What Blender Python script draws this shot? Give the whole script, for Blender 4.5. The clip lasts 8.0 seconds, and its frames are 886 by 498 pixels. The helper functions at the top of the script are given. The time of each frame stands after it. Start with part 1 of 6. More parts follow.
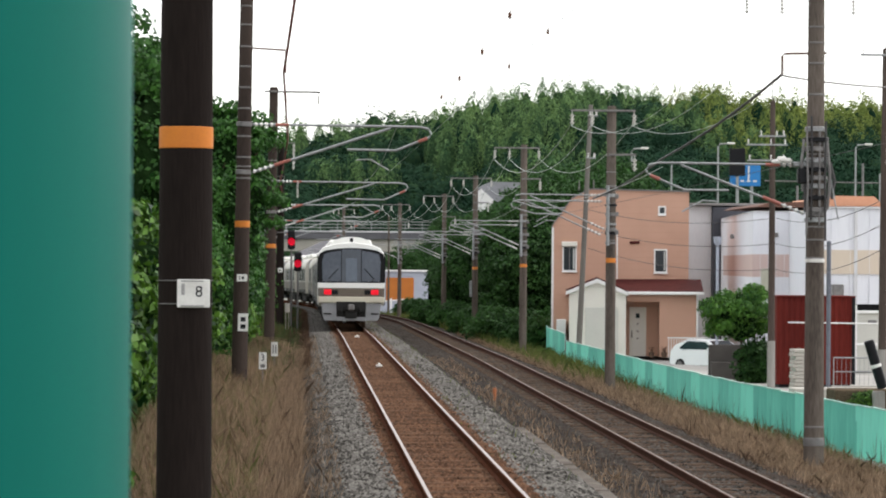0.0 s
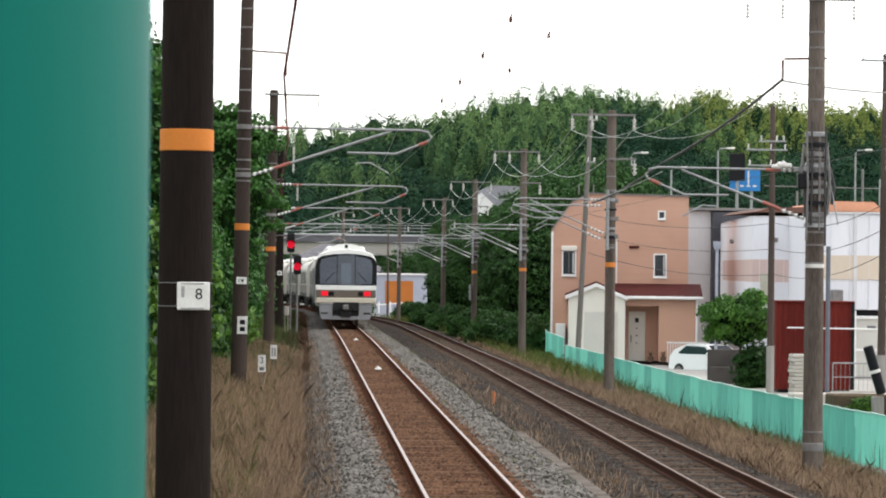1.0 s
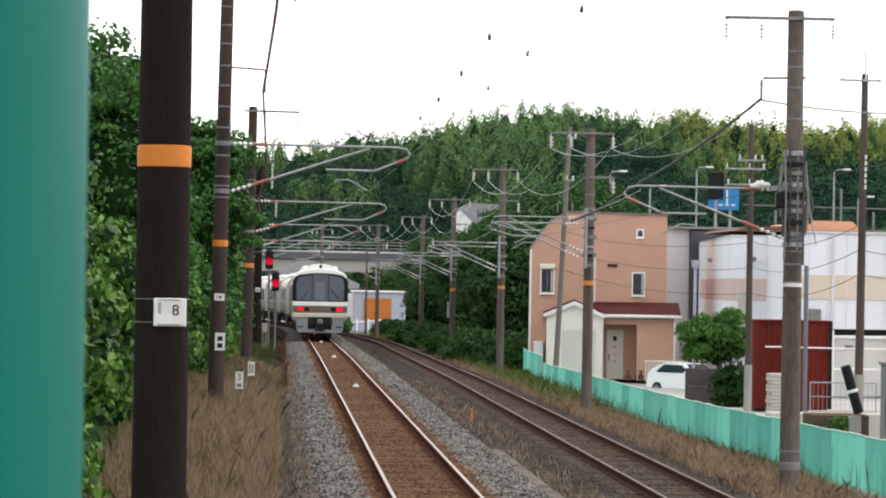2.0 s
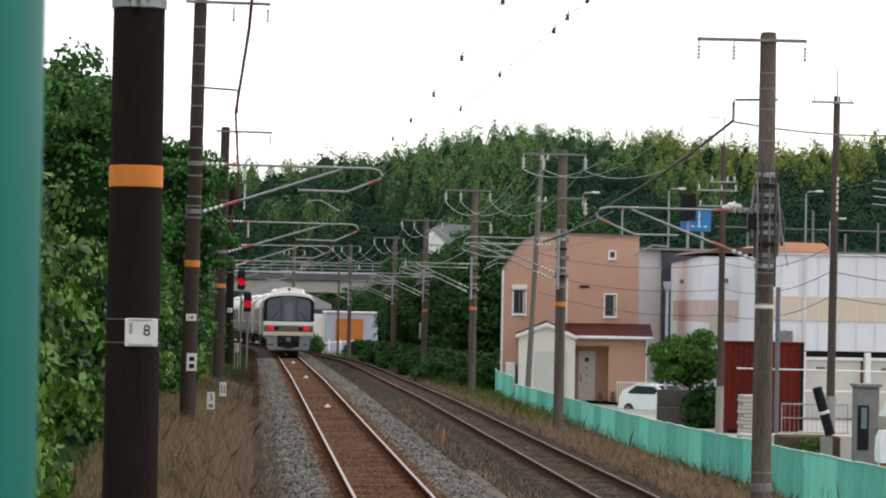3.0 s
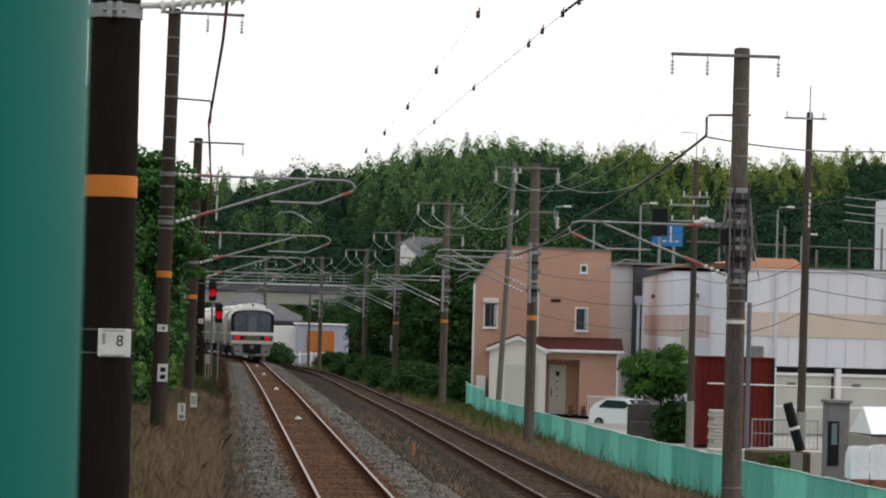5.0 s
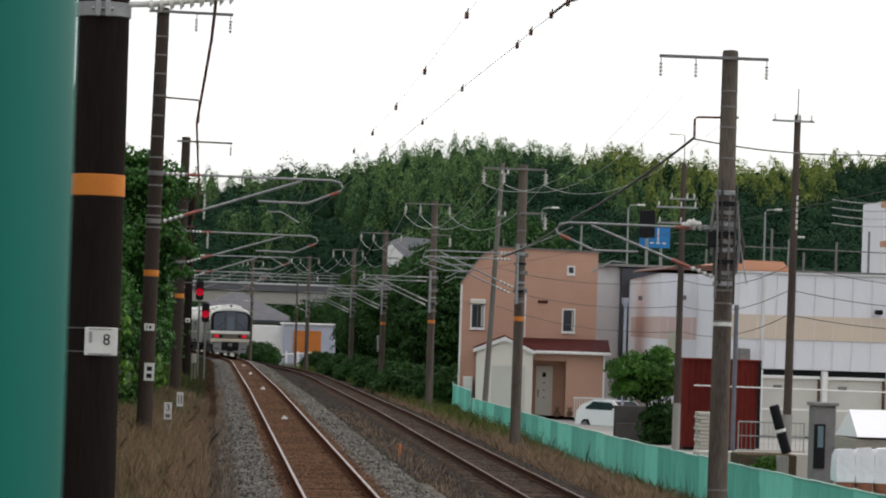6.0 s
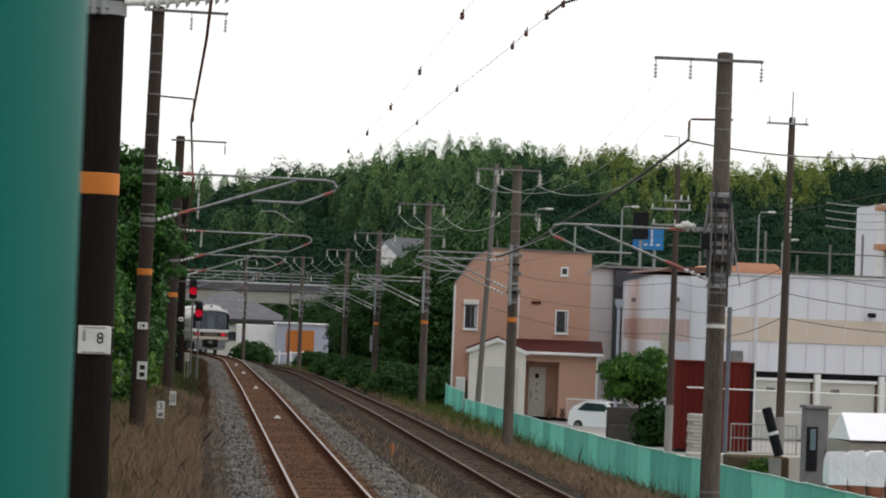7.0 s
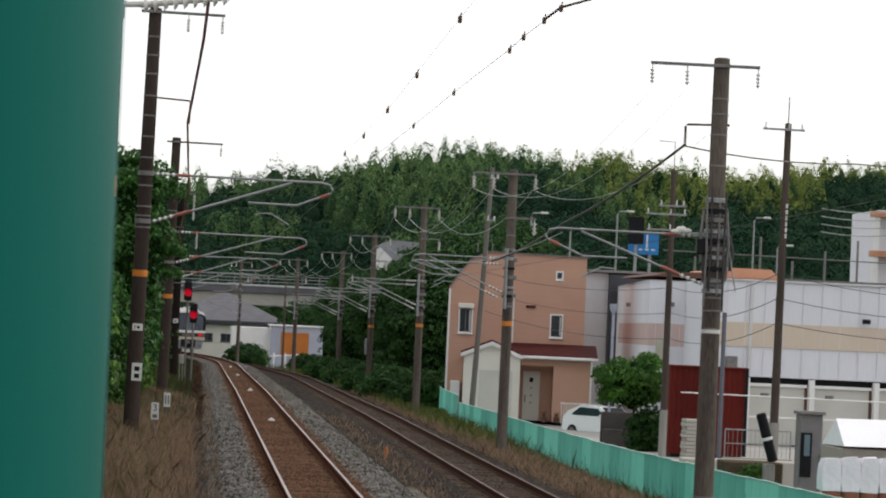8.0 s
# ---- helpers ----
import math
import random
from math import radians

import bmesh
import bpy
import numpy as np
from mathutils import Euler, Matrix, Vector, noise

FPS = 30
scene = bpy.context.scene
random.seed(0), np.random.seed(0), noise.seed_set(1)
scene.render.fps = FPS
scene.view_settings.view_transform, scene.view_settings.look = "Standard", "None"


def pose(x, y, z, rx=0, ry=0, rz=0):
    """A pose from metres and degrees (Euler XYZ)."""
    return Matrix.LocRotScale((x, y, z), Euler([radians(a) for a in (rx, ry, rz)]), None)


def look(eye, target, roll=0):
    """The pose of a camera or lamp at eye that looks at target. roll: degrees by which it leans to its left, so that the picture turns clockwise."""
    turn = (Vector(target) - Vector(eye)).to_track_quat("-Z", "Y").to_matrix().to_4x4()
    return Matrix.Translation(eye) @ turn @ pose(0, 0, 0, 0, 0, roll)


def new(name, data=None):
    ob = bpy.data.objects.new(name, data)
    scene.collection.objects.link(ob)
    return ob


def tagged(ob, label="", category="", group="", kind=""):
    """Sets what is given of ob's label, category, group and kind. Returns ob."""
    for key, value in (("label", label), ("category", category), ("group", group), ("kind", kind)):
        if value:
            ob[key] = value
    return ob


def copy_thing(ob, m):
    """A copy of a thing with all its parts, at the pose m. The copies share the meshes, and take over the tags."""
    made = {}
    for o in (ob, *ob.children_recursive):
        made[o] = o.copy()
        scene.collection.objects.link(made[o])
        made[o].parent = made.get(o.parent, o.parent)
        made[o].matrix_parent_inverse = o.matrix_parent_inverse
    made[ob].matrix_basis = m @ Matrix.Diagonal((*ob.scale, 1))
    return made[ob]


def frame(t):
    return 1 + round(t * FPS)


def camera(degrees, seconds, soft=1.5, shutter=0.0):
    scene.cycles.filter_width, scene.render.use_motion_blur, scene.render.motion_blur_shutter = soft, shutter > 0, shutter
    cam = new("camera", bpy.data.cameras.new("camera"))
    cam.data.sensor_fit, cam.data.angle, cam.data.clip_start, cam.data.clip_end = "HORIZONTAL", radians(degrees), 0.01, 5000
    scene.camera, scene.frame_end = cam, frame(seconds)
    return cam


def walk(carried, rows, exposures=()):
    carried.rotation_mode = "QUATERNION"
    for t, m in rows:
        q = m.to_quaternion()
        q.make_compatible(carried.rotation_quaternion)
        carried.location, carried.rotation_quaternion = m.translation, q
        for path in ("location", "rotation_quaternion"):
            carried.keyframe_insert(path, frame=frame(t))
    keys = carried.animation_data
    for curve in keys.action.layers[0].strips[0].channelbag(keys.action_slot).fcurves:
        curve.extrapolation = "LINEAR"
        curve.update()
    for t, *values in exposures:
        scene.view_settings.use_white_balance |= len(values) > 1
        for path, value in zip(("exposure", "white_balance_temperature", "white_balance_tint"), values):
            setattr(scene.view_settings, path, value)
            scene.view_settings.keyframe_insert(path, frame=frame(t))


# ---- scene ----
# The camera: carried by hand at the end of a platform.
EYE_Z = 2.7
cam = camera(2 * math.degrees(math.atan(784 / 6000)), 8.0, soft=2.0)
cam.data.dof.use_dof, cam.data.dof.focus_distance, cam.data.dof.aperture_fstop = True, 120.0, 90.0
# seconds, sideways shift, yaw to the right, pitch up, roll
AIM = [
    (0, 0.0000, 2.365, 0.255, 0.400),
    (0.5, -0.0026, 2.351, 0.103, 0.491),
    (1, -0.0042, 2.374, 0.316, 0.656),
    (1.5, 0.0003, 2.511, 0.474, 0.804),
    (3, 0.0097, 3.193, 0.977, 1.054),
    (3.5, 0.0085, 3.276, 1.165, 1.100),
    (4, 0.0001, 3.349, 1.275, 1.215),
    (4.5, -0.0066, 3.526, 1.245, 1.345),
    (5, -0.0072, 3.672, 1.204, 1.511),
    (6.5, -0.0069, 3.953, 1.228, 1.996),
    (7, -0.0104, 3.993, 1.232, 2.183),
    (7.5, -0.0140, 4.015, 1.298, 2.442),
    (8, -0.0199, 4.075, 1.293, 2.578),
]


def aim(x, yaw, pitch, roll):
    a, b = radians(yaw), radians(pitch)
    eye = Vector((x, 0.0, EYE_Z))
    return look(eye, eye + Vector((math.sin(a) * math.cos(b), math.cos(a) * math.cos(b), math.sin(b))) * 100, roll)


walk(cam, [(t, aim(x, a, b, r)) for t, x, a, b, r in AIM],
     exposures=[(0, 0.08), (0.5, 0.22), (1.0, 0.25), (1.5, 0.28), (3.0, -0.2), (4.0, -0.57), (8.0, -0.6)])

# World: a bright overcast sky, and a weak wide sun behind thin cloud.
SUN_AZ, SUN_EL = radians(70), radians(55)
world = bpy.data.worlds.new("sky")
scene.world = world
world.use_nodes = True
wn = world.node_tree
wn.nodes.clear()
sky = wn.nodes.new("ShaderNodeTexSky")
sky.sky_type, sky.sun_disc, sky.sun_elevation, sky.sun_rotation = "NISHITA", False, SUN_EL, SUN_AZ
sky.dust_density, sky.air_density = 1.5, 1.0
bg_sky = wn.nodes.new("ShaderNodeBackground")
bg_sky.inputs[1].default_value = 0.06
bg_cloud = wn.nodes.new("ShaderNodeBackground")
bg_cloud.inputs[0].default_value = (1.0, 0.99, 0.98, 1)
bg_cloud.inputs[1].default_value = 1.4
both = wn.nodes.new("ShaderNodeAddShader")
out = wn.nodes.new("ShaderNodeOutputWorld")
wn.links.new(sky.outputs[0], bg_sky.inputs[0])
wn.links.new(bg_sky.outputs[0], both.inputs[0])
wn.links.new(bg_cloud.outputs[0], both.inputs[1])
wn.links.new(both.outputs[0], out.inputs[0])
sun_data = bpy.data.lights.new("sun", "SUN")
sun_data.energy, sun_data.angle, sun_data.color = 1.5, radians(12), (1.0, 0.95, 0.87)
sun = new("sun", sun_data)
sun.matrix_world = look((math.sin(SUN_AZ) * math.cos(SUN_EL) * 50, math.cos(SUN_AZ) * math.cos(SUN_EL) * 50, math.sin(SUN_EL) * 50), (0, 0, 0))


# ---- materials ----
def mat(name, a, b=None, rough=0.8, scale=4.0, fine=40.0, bump=0.2, metal=0.0, spread=0.0, streak=False, island=False, emit=0.0, spec=0.35, leaf=0.0, dist=0.02):
    """A surface that wanders between two colours at two scales, with fine relief."""
    m = bpy.data.materials.new(name)
    m.use_nodes = True
    nt = m.node_tree
    p = nt.nodes["Principled BSDF"]
    b = b or tuple(c * 0.75 for c in a)
    co = nt.nodes.new("ShaderNodeTexCoord")
    mp = nt.nodes.new("ShaderNodeMapping")
    if streak:
        mp.inputs["Scale"].default_value = (1, 1, 0.12)
    nt.links.new(co.outputs["Object"], mp.inputs[0])
    n1 = nt.nodes.new("ShaderNodeTexNoise")
    n1.inputs["Scale"].default_value, n1.inputs["Detail"].default_value = scale, 5
    n2 = nt.nodes.new("ShaderNodeTexNoise")
    n2.inputs["Scale"].default_value, n2.inputs["Detail"].default_value = fine, 3
    nt.links.new(mp.outputs[0], n1.inputs["Vector"])
    nt.links.new(mp.outputs[0], n2.inputs["Vector"])
    add = nt.nodes.new("ShaderNodeMath")
    add.operation = "MULTIPLY_ADD"
    add.inputs[1].default_value = 0.45
    nt.links.new(n2.outputs[0], add.inputs[0])
    half = nt.nodes.new("ShaderNodeMath")
    half.operation = "MULTIPLY_ADD"
    half.inputs[1].default_value, half.inputs[2].default_value = 0.75, 0.0
    nt.links.new(n1.outputs[0], half.inputs[0])
    nt.links.new(half.outputs[0], add.inputs[2])
    last = add
    if spread:
        if island:
            src = nt.nodes.new("ShaderNodeNewGeometry").outputs["Random Per Island"]
        else:
            src = nt.nodes.new("ShaderNodeObjectInfo").outputs["Random"]
        more = nt.nodes.new("ShaderNodeMath")
        more.operation = "MULTIPLY_ADD"
        more.inputs[1].default_value = spread
        nt.links.new(src, more.inputs[0])
        off = nt.nodes.new("ShaderNodeMath")
        off.operation = "SUBTRACT"
        off.inputs[1].default_value = spread / 2
        nt.links.new(more.outputs[0], off.inputs[0])
        nt.links.new(last.outputs[0], more.inputs[2])
        last = off
    ramp = nt.nodes.new("ShaderNodeMapRange")
    ramp.inputs["From Min"].default_value, ramp.inputs["From Max"].default_value = 0.35, 0.85
    nt.links.new(last.outputs[0], ramp.inputs["Value"])
    mix = nt.nodes.new("ShaderNodeMix")
    mix.data_type = "RGBA"
    mix.inputs[6].default_value, mix.inputs[7].default_value = (*b, 1), (*a, 1)
    nt.links.new(ramp.outputs[0], mix.inputs[0])
    nt.links.new(mix.outputs[2], p.inputs["Base Color"])
    p.inputs["Roughness"].default_value, p.inputs["Metallic"].default_value = rough, metal
    p.inputs["Specular IOR Level"].default_value = spec
    if bump:
        bn = nt.nodes.new("ShaderNodeBump")
        bn.inputs["Strength"].default_value, bn.inputs["Distance"].default_value = bump, dist
        nt.links.new(n2.outputs[0], bn.inputs["Height"])
        nt.links.new(bn.outputs[0], p.inputs["Normal"])
    if emit:
        p.inputs["Emission Color"].default_value, p.inputs["Emission Strength"].default_value = (*a, 1), emit
    if leaf:
        tr = nt.nodes.new("ShaderNodeBsdfTranslucent")
        nt.links.new(mix.outputs[2], tr.inputs[0])
        ms = nt.nodes.new("ShaderNodeMixShader")
        ms.inputs[0].default_value = leaf
        nt.links.new(p.outputs[0], ms.inputs[1])
        nt.links.new(tr.outputs[0], ms.inputs[2])
        nt.links.new(ms.outputs[0], nt.nodes["Material Output"].inputs[0])
    return m


M_GREEN = mat("green_paint", (0.003, 0.142, 0.112), (0.003, 0.1, 0.08), 0.45, 6, 22, 0.0, streak=True, spec=0.05)
M_POLE = mat("dark_concrete", (0.024, 0.018, 0.0155), (0.009, 0.0068, 0.006), 0.9, 1.6, 50, 0.3, streak=True, spec=0.05)
M_POLE_MID = mat("brown_concrete", (0.075, 0.056, 0.047), (0.028, 0.021, 0.018), 0.9, 2, 50, 0.3, streak=True, spec=0.05)
M_POLE2 = mat("grey_concrete", (0.175, 0.145, 0.122), (0.042, 0.033, 0.028), 0.9, 2.5, 40, 0.3, streak=True, spec=0.06)
M_POLE3 = mat("grey_brown_concrete", (0.11, 0.086, 0.073), (0.045, 0.034, 0.029), 0.9, 2, 50, 0.3, streak=True, spec=0.05)
M_ORANGE = mat("orange_band", (0.62, 0.20, 0.02), (0.5, 0.15, 0.02), 0.6, 5, 60, 0.05)
M_GALV = mat("galvanised_steel", (0.36, 0.37, 0.37), (0.22, 0.22, 0.22), 0.5, 8, 80, 0.1, metal=0.6)
M_RUSTY = mat("brown_steel", (0.16, 0.075, 0.05), (0.08, 0.045, 0.035), 0.8, 8, 80, 0.2)
M_STRAP = mat("strap_steel", (0.23, 0.22, 0.21), (0.13, 0.12, 0.12), 0.6, 8, 80, 0.1, metal=0.3)
M_PORC = mat("white_porcelain", (0.72, 0.70, 0.66), (0.55, 0.53, 0.5), 0.3, 8, 80, 0.0, spec=0.5)
M_PLATE = mat("white_plate", (0.78, 0.77, 0.73), (0.6, 0.58, 0.54), 0.5, 10, 60, 0.05)
M_BLACK = mat("black_paint", (0.014, 0.014, 0.016), (0.008, 0.008, 0.009), 0.45, 8, 60, 0.05, spec=0.12)
M_WIRE = mat("dark_wire", (0.05, 0.045, 0.045), (0.03, 0.03, 0.03), 0.6, 3, 60, 0.0)
M_WIRE2 = mat("pale_wire", (0.42, 0.44, 0.42), (0.3, 0.32, 0.3), 0.5, 3, 60, 0.0, metal=0.4)
M_CABLE = mat("red_brown_cable", (0.26, 0.055, 0.05), (0.17, 0.04, 0.036), 0.6, 3, 60, 0.0)
M_RAILTOP = mat("worn_rail_steel", (0.38, 0.31, 0.28), (0.22, 0.17, 0.145), 0.38, 3, 60, 0.02, metal=0.9)
M_RAIL = mat("rusted_rail", (0.12, 0.042, 0.02), (0.06, 0.022, 0.012), 0.9, 6, 60, 0.3, spec=0.03)
M_RAIL2 = mat("dark_rusted_rail", (0.085, 0.04, 0.026), (0.05, 0.025, 0.018), 0.9, 6, 60, 0.3, spec=0.03)
M_SLEEPER = mat("rusty_sleeper", (0.14, 0.08, 0.05), (0.062, 0.037, 0.024), 0.95, 3, 40, 0.5, spread=0.3, spec=0.03)
M_BALLAST = mat("grey_ballast", (0.17, 0.16, 0.146), (0.035, 0.032, 0.028), 0.95, 2.2, 17, 1.0, dist=0.06, spec=0.03)
M_BALLAST_RUST = mat("rust_stained_ballast", (0.125, 0.066, 0.04), (0.045, 0.025, 0.016), 0.95, 1.2, 18, 1.0, dist=0.05, spec=0.03)
M_BALLAST_DARK = mat("dark_ballast", (0.06, 0.045, 0.036), (0.02, 0.015, 0.012), 0.95, 1.6, 17, 1.0, dist=0.06, spec=0.03)
M_SOIL = mat("dry_soil", (0.12, 0.09, 0.06), (0.05, 0.038, 0.025), 1.0, 1.2, 15, 0.8, dist=0.05, spec=0.03)
M_YARD = mat("pale_yard_concrete", (0.40, 0.385, 0.36), (0.28, 0.27, 0.25), 0.9, 0.5, 12, 0.2, spec=0.03)
M_WOODS = mat("undergrowth", (0.035, 0.075, 0.02), (0.015, 0.035, 0.012), 1.0, 0.2, 3, 0.5, dist=0.3, spec=0.03)
M_STONE = mat("ballast_stone", (0.19, 0.178, 0.162), (0.024, 0.022, 0.019), 0.9, 1.2, 60, 0.2, spread=0.6, island=True, spec=0.03)
M_STONE_RUST = mat("rusty_ballast_stone", (0.15, 0.08, 0.048), (0.045, 0.025, 0.016), 0.95, 1.2, 60, 0.2, spread=0.6, island=True, spec=0.03)
M_STONE_DARK = mat("dark_ballast_stone", (0.085, 0.077, 0.069), (0.018, 0.016, 0.014), 0.95, 1.2, 60, 0.2, spread=0.6, island=True, spec=0.03)
M_RED = mat("red_sleeve", (0.36, 0.12, 0.09), (0.26, 0.09, 0.07), 0.6, 8, 60, 0.0)
M_GRASS = mat("dry_grass", (0.42, 0.3, 0.2), (0.1, 0.066, 0.044), 0.95, 0.5, 8, 0.0, spread=0.8, island=True, leaf=0.25, spec=0.03)
M_GRASS_G = mat("green_grass", (0.15, 0.175, 0.05), (0.055, 0.075, 0.022), 0.9, 0.5, 8, 0.0, spread=0.7, island=True, leaf=0.3, spec=0.03)
M_STALK = mat("brown_weed", (0.15, 0.095, 0.06), (0.05, 0.03, 0.022), 0.95, 0.5, 8, 0.0, spread=0.6, island=True, spec=0.03)
M_LEAF_K = mat("kudzu_leaf", (0.115, 0.24, 0.028), (0.004, 0.026, 0.004), 0.5, 0.6, 2.5, 0.0, spread=0.5, island=True, leaf=0.18, spec=0.25)
M_LEAF_D = mat("dark_leaf", (0.045, 0.12, 0.024), (0.007, 0.028, 0.006), 0.6, 0.5, 2.5, 0.0, spread=0.35, island=True, leaf=0.15, spec=0.2)
M_LEAF_S = mat("shrub_leaf", (0.06, 0.17, 0.026), (0.009, 0.04, 0.008), 0.55, 0.6, 2.5, 0.0, spread=0.35, island=True, leaf=0.18, spec=0.2)
M_LEAF_G = mat("garden_leaf", (0.1, 0.23, 0.03), (0.014, 0.06, 0.01), 0.55, 0.7, 3, 0.0, spread=0.35, island=True, leaf=0.18, spec=0.2)
M_LEAF_H = mat("hill_leaf", (0.165, 0.255, 0.088), (0.022, 0.064, 0.033), 0.9, 0.16, 0.7, 0.0, spread=0.12, island=True, spec=0.03)
M_LEAF_HD = mat("hill_leaf_dark", (0.032, 0.07, 0.036), (0.005, 0.019, 0.014), 0.9, 0.12, 0.7, 0.0, spread=0.12, island=True, spec=0.03)
# Yellower copy of the hill leaf; sunlight along the ridge is in its colour.
M_LEAF_HY = mat("hill_leaf_sunlit", (0.25, 0.29, 0.07), (0.06, 0.1, 0.03), 0.9, 0.1, 0.7, 0.0, spread=0.12, island=True, spec=0.03)
# Dark green cores carry the shade between the hill crowns as colour.
M_HILLCORE = mat("hill_crown_shade", (0.03, 0.06, 0.026), (0.008, 0.024, 0.014), 1.0, 0.12, 1.5, 0.8, spread=0.5, island=True, spec=0.02, dist=0.4)
# Near-black green paints the shade inside tree and bush crowns.
M_CORE = mat("crown_shade", (0.012, 0.03, 0.008), (0.004, 0.011, 0.003), 1.0, 0.8, 6, 0.6, dist=0.1, spec=0.03)
M_BARK = mat("bark", (0.10, 0.075, 0.05), (0.05, 0.037, 0.026), 0.95, 3, 30, 0.6, streak=True)
M_TEAL = mat("teal_sheet", (0.21, 0.78, 0.6), (0.09, 0.46, 0.355), 0.65, 1.2, 14, 0.1, streak=True, spread=0.55)
M_SALMON = mat("salmon_siding", (0.54, 0.322, 0.232), (0.46, 0.27, 0.192), 0.85, 0.7, 25, 0.15)
M_CREAM = mat("cream_wall", (0.73, 0.7, 0.63), (0.64, 0.61, 0.54), 0.8, 0.8, 25, 0.1)
M_WHITE = mat("white_paint", (0.80, 0.79, 0.77), (0.68, 0.67, 0.65), 0.6, 1.5, 25, 0.05)
M_ROOFRED = mat("red_brown_roof", (0.085, 0.02, 0.018), (0.045, 0.012, 0.011), 0.75, 2, 25, 0.2, spec=0.1)
M_ROOFGREY = mat("grey_roof", (0.14, 0.135, 0.145), (0.085, 0.082, 0.09), 0.8, 1, 15, 0.2)
M_GLASS = mat("window_glass", (0.03, 0.036, 0.042), (0.015, 0.018, 0.022), 0.1, 1, 10, 0.0, spec=0.35)
M_DARK = mat("dark_cladding", (0.055, 0.058, 0.07), (0.035, 0.037, 0.045), 0.6, 1, 15, 0.05)
M_GREYW = mat("grey_wall", (0.62, 0.61, 0.62), (0.48, 0.475, 0.48), 0.85, 0.5, 15, 0.1, streak=True)
M_WH = mat("warehouse_white", (0.75, 0.75, 0.78), (0.64, 0.64, 0.68), 0.8, 0.3, 12, 0.05, streak=True, spec=0.06)
M_WH_PINK = mat("warehouse_pink", (0.60, 0.455, 0.42), (0.52, 0.40, 0.37), 0.8, 0.4, 12, 0.05, streak=True, spec=0.06)
M_WH_ORANGE = mat("orange_fascia", (0.55, 0.27, 0.16), (0.42, 0.2, 0.115), 0.7, 0.6, 12, 0.05)
M_REDSHED = mat("dark_red_sheet", (0.15, 0.021, 0.015), (0.065, 0.01, 0.008), 0.7, 0.8, 20, 0.1, streak=True, spec=0.08)
M_OFFWHITE = mat("offwhite_shutter", (0.60, 0.585, 0.53), (0.5, 0.485, 0.44), 0.7, 0.8, 20, 0.05)
M_CONC = mat("concrete", (0.33, 0.31, 0.285), (0.20, 0.19, 0.175), 0.9, 0.6, 18, 0.25, streak=True, spec=0.03)
M_CONC_PALE = mat("pale_concrete", (0.43, 0.40, 0.35), (0.33, 0.305, 0.27), 0.9, 0.5, 12, 0.15, streak=True)
M_BLOCK = mat("block_wall", (0.078, 0.069, 0.063), (0.045, 0.04, 0.036), 0.95, 1.5, 20, 0.3)
M_BLUE = mat("blue_panel", (0.03, 0.235, 0.58), (0.02, 0.17, 0.46), 0.5, 2, 20, 0.0)
M_ORANGE_DOOR = mat("orange_door", (0.46, 0.145, 0.02), (0.36, 0.11, 0.016), 0.6, 1, 20, 0.05)
M_LAVENDER = mat("grey_blue_sheet", (0.38, 0.40, 0.47), (0.31, 0.33, 0.39), 0.6, 1, 20, 0.05)
M_TENT = mat("white_sheet", (0.80, 0.79, 0.82), (0.66, 0.65, 0.69), 0.5, 3.0, 8, 0.35, dist=0.05)
M_BRICKRED = mat("terracotta", (0.30, 0.115, 0.065), (0.2, 0.08, 0.05), 0.9, 3, 30, 0.2)
M_CARWHITE = mat("white_car_paint", (0.80, 0.80, 0.80), (0.76, 0.76, 0.76), 0.15, 1, 10, 0.0, spec=0.6)
M_TYRE = mat("tyre_rubber", (0.02, 0.02, 0.02), (0.012, 0.012, 0.012), 0.85, 6, 60, 0.2)
M_T_WHITE = mat("train_white", (0.85, 0.84, 0.80), (0.78, 0.765, 0.72), 0.4, 1.5, 20, 0.03)
M_T_CREAM = mat("train_cream", (0.60, 0.545, 0.43), (0.5, 0.455, 0.36), 0.4, 1.5, 20, 0.03)
M_T_SIDE = mat("train_side", (0.55, 0.52, 0.46), (0.44, 0.41, 0.355), 0.45, 1.5, 20, 0.03)
M_T_BROWN = mat("train_brown", (0.149, 0.118, 0.091), (0.11, 0.088, 0.069), 0.45, 1.5, 20, 0.03)
M_T_GREY = mat("train_grey", (0.29, 0.29, 0.3), (0.2, 0.2, 0.205), 0.6, 1.5, 20, 0.05)
# Windscreen glass with the sky's reflection mixed into its blue-grey colour.
M_T_GLASS = mat("sky_reflection_glass", (0.12, 0.135, 0.162), (0.072, 0.081, 0.102), 0.25, 0.9, 6, 0.0, spec=0.3)
M_T_PANEL = mat("gangway_grey", (0.10, 0.11, 0.13), (0.07, 0.08, 0.095), 0.4, 1, 8, 0.0)
M_UNDER = mat("underframe", (0.018, 0.017, 0.016), (0.01, 0.009, 0.008), 0.8, 3, 20, 0.1)
M_TAIL = mat("tail_light", (0.7, 0.014, 0.03), (0.6, 0.01, 0.02), 0.4, 3, 20, 0.0, emit=0.55, spec=0.1)
M_SIGNAL = mat("red_signal", (0.6, 0.006, 0.028), (0.5, 0.004, 0.02), 0.4, 3, 20, 0.0, emit=0.5, spec=0.1)
M_CURTAIN = mat("pale_curtain", (0.5, 0.5, 0.48), (0.4, 0.4, 0.38), 0.9, 4, 20, 0.0)


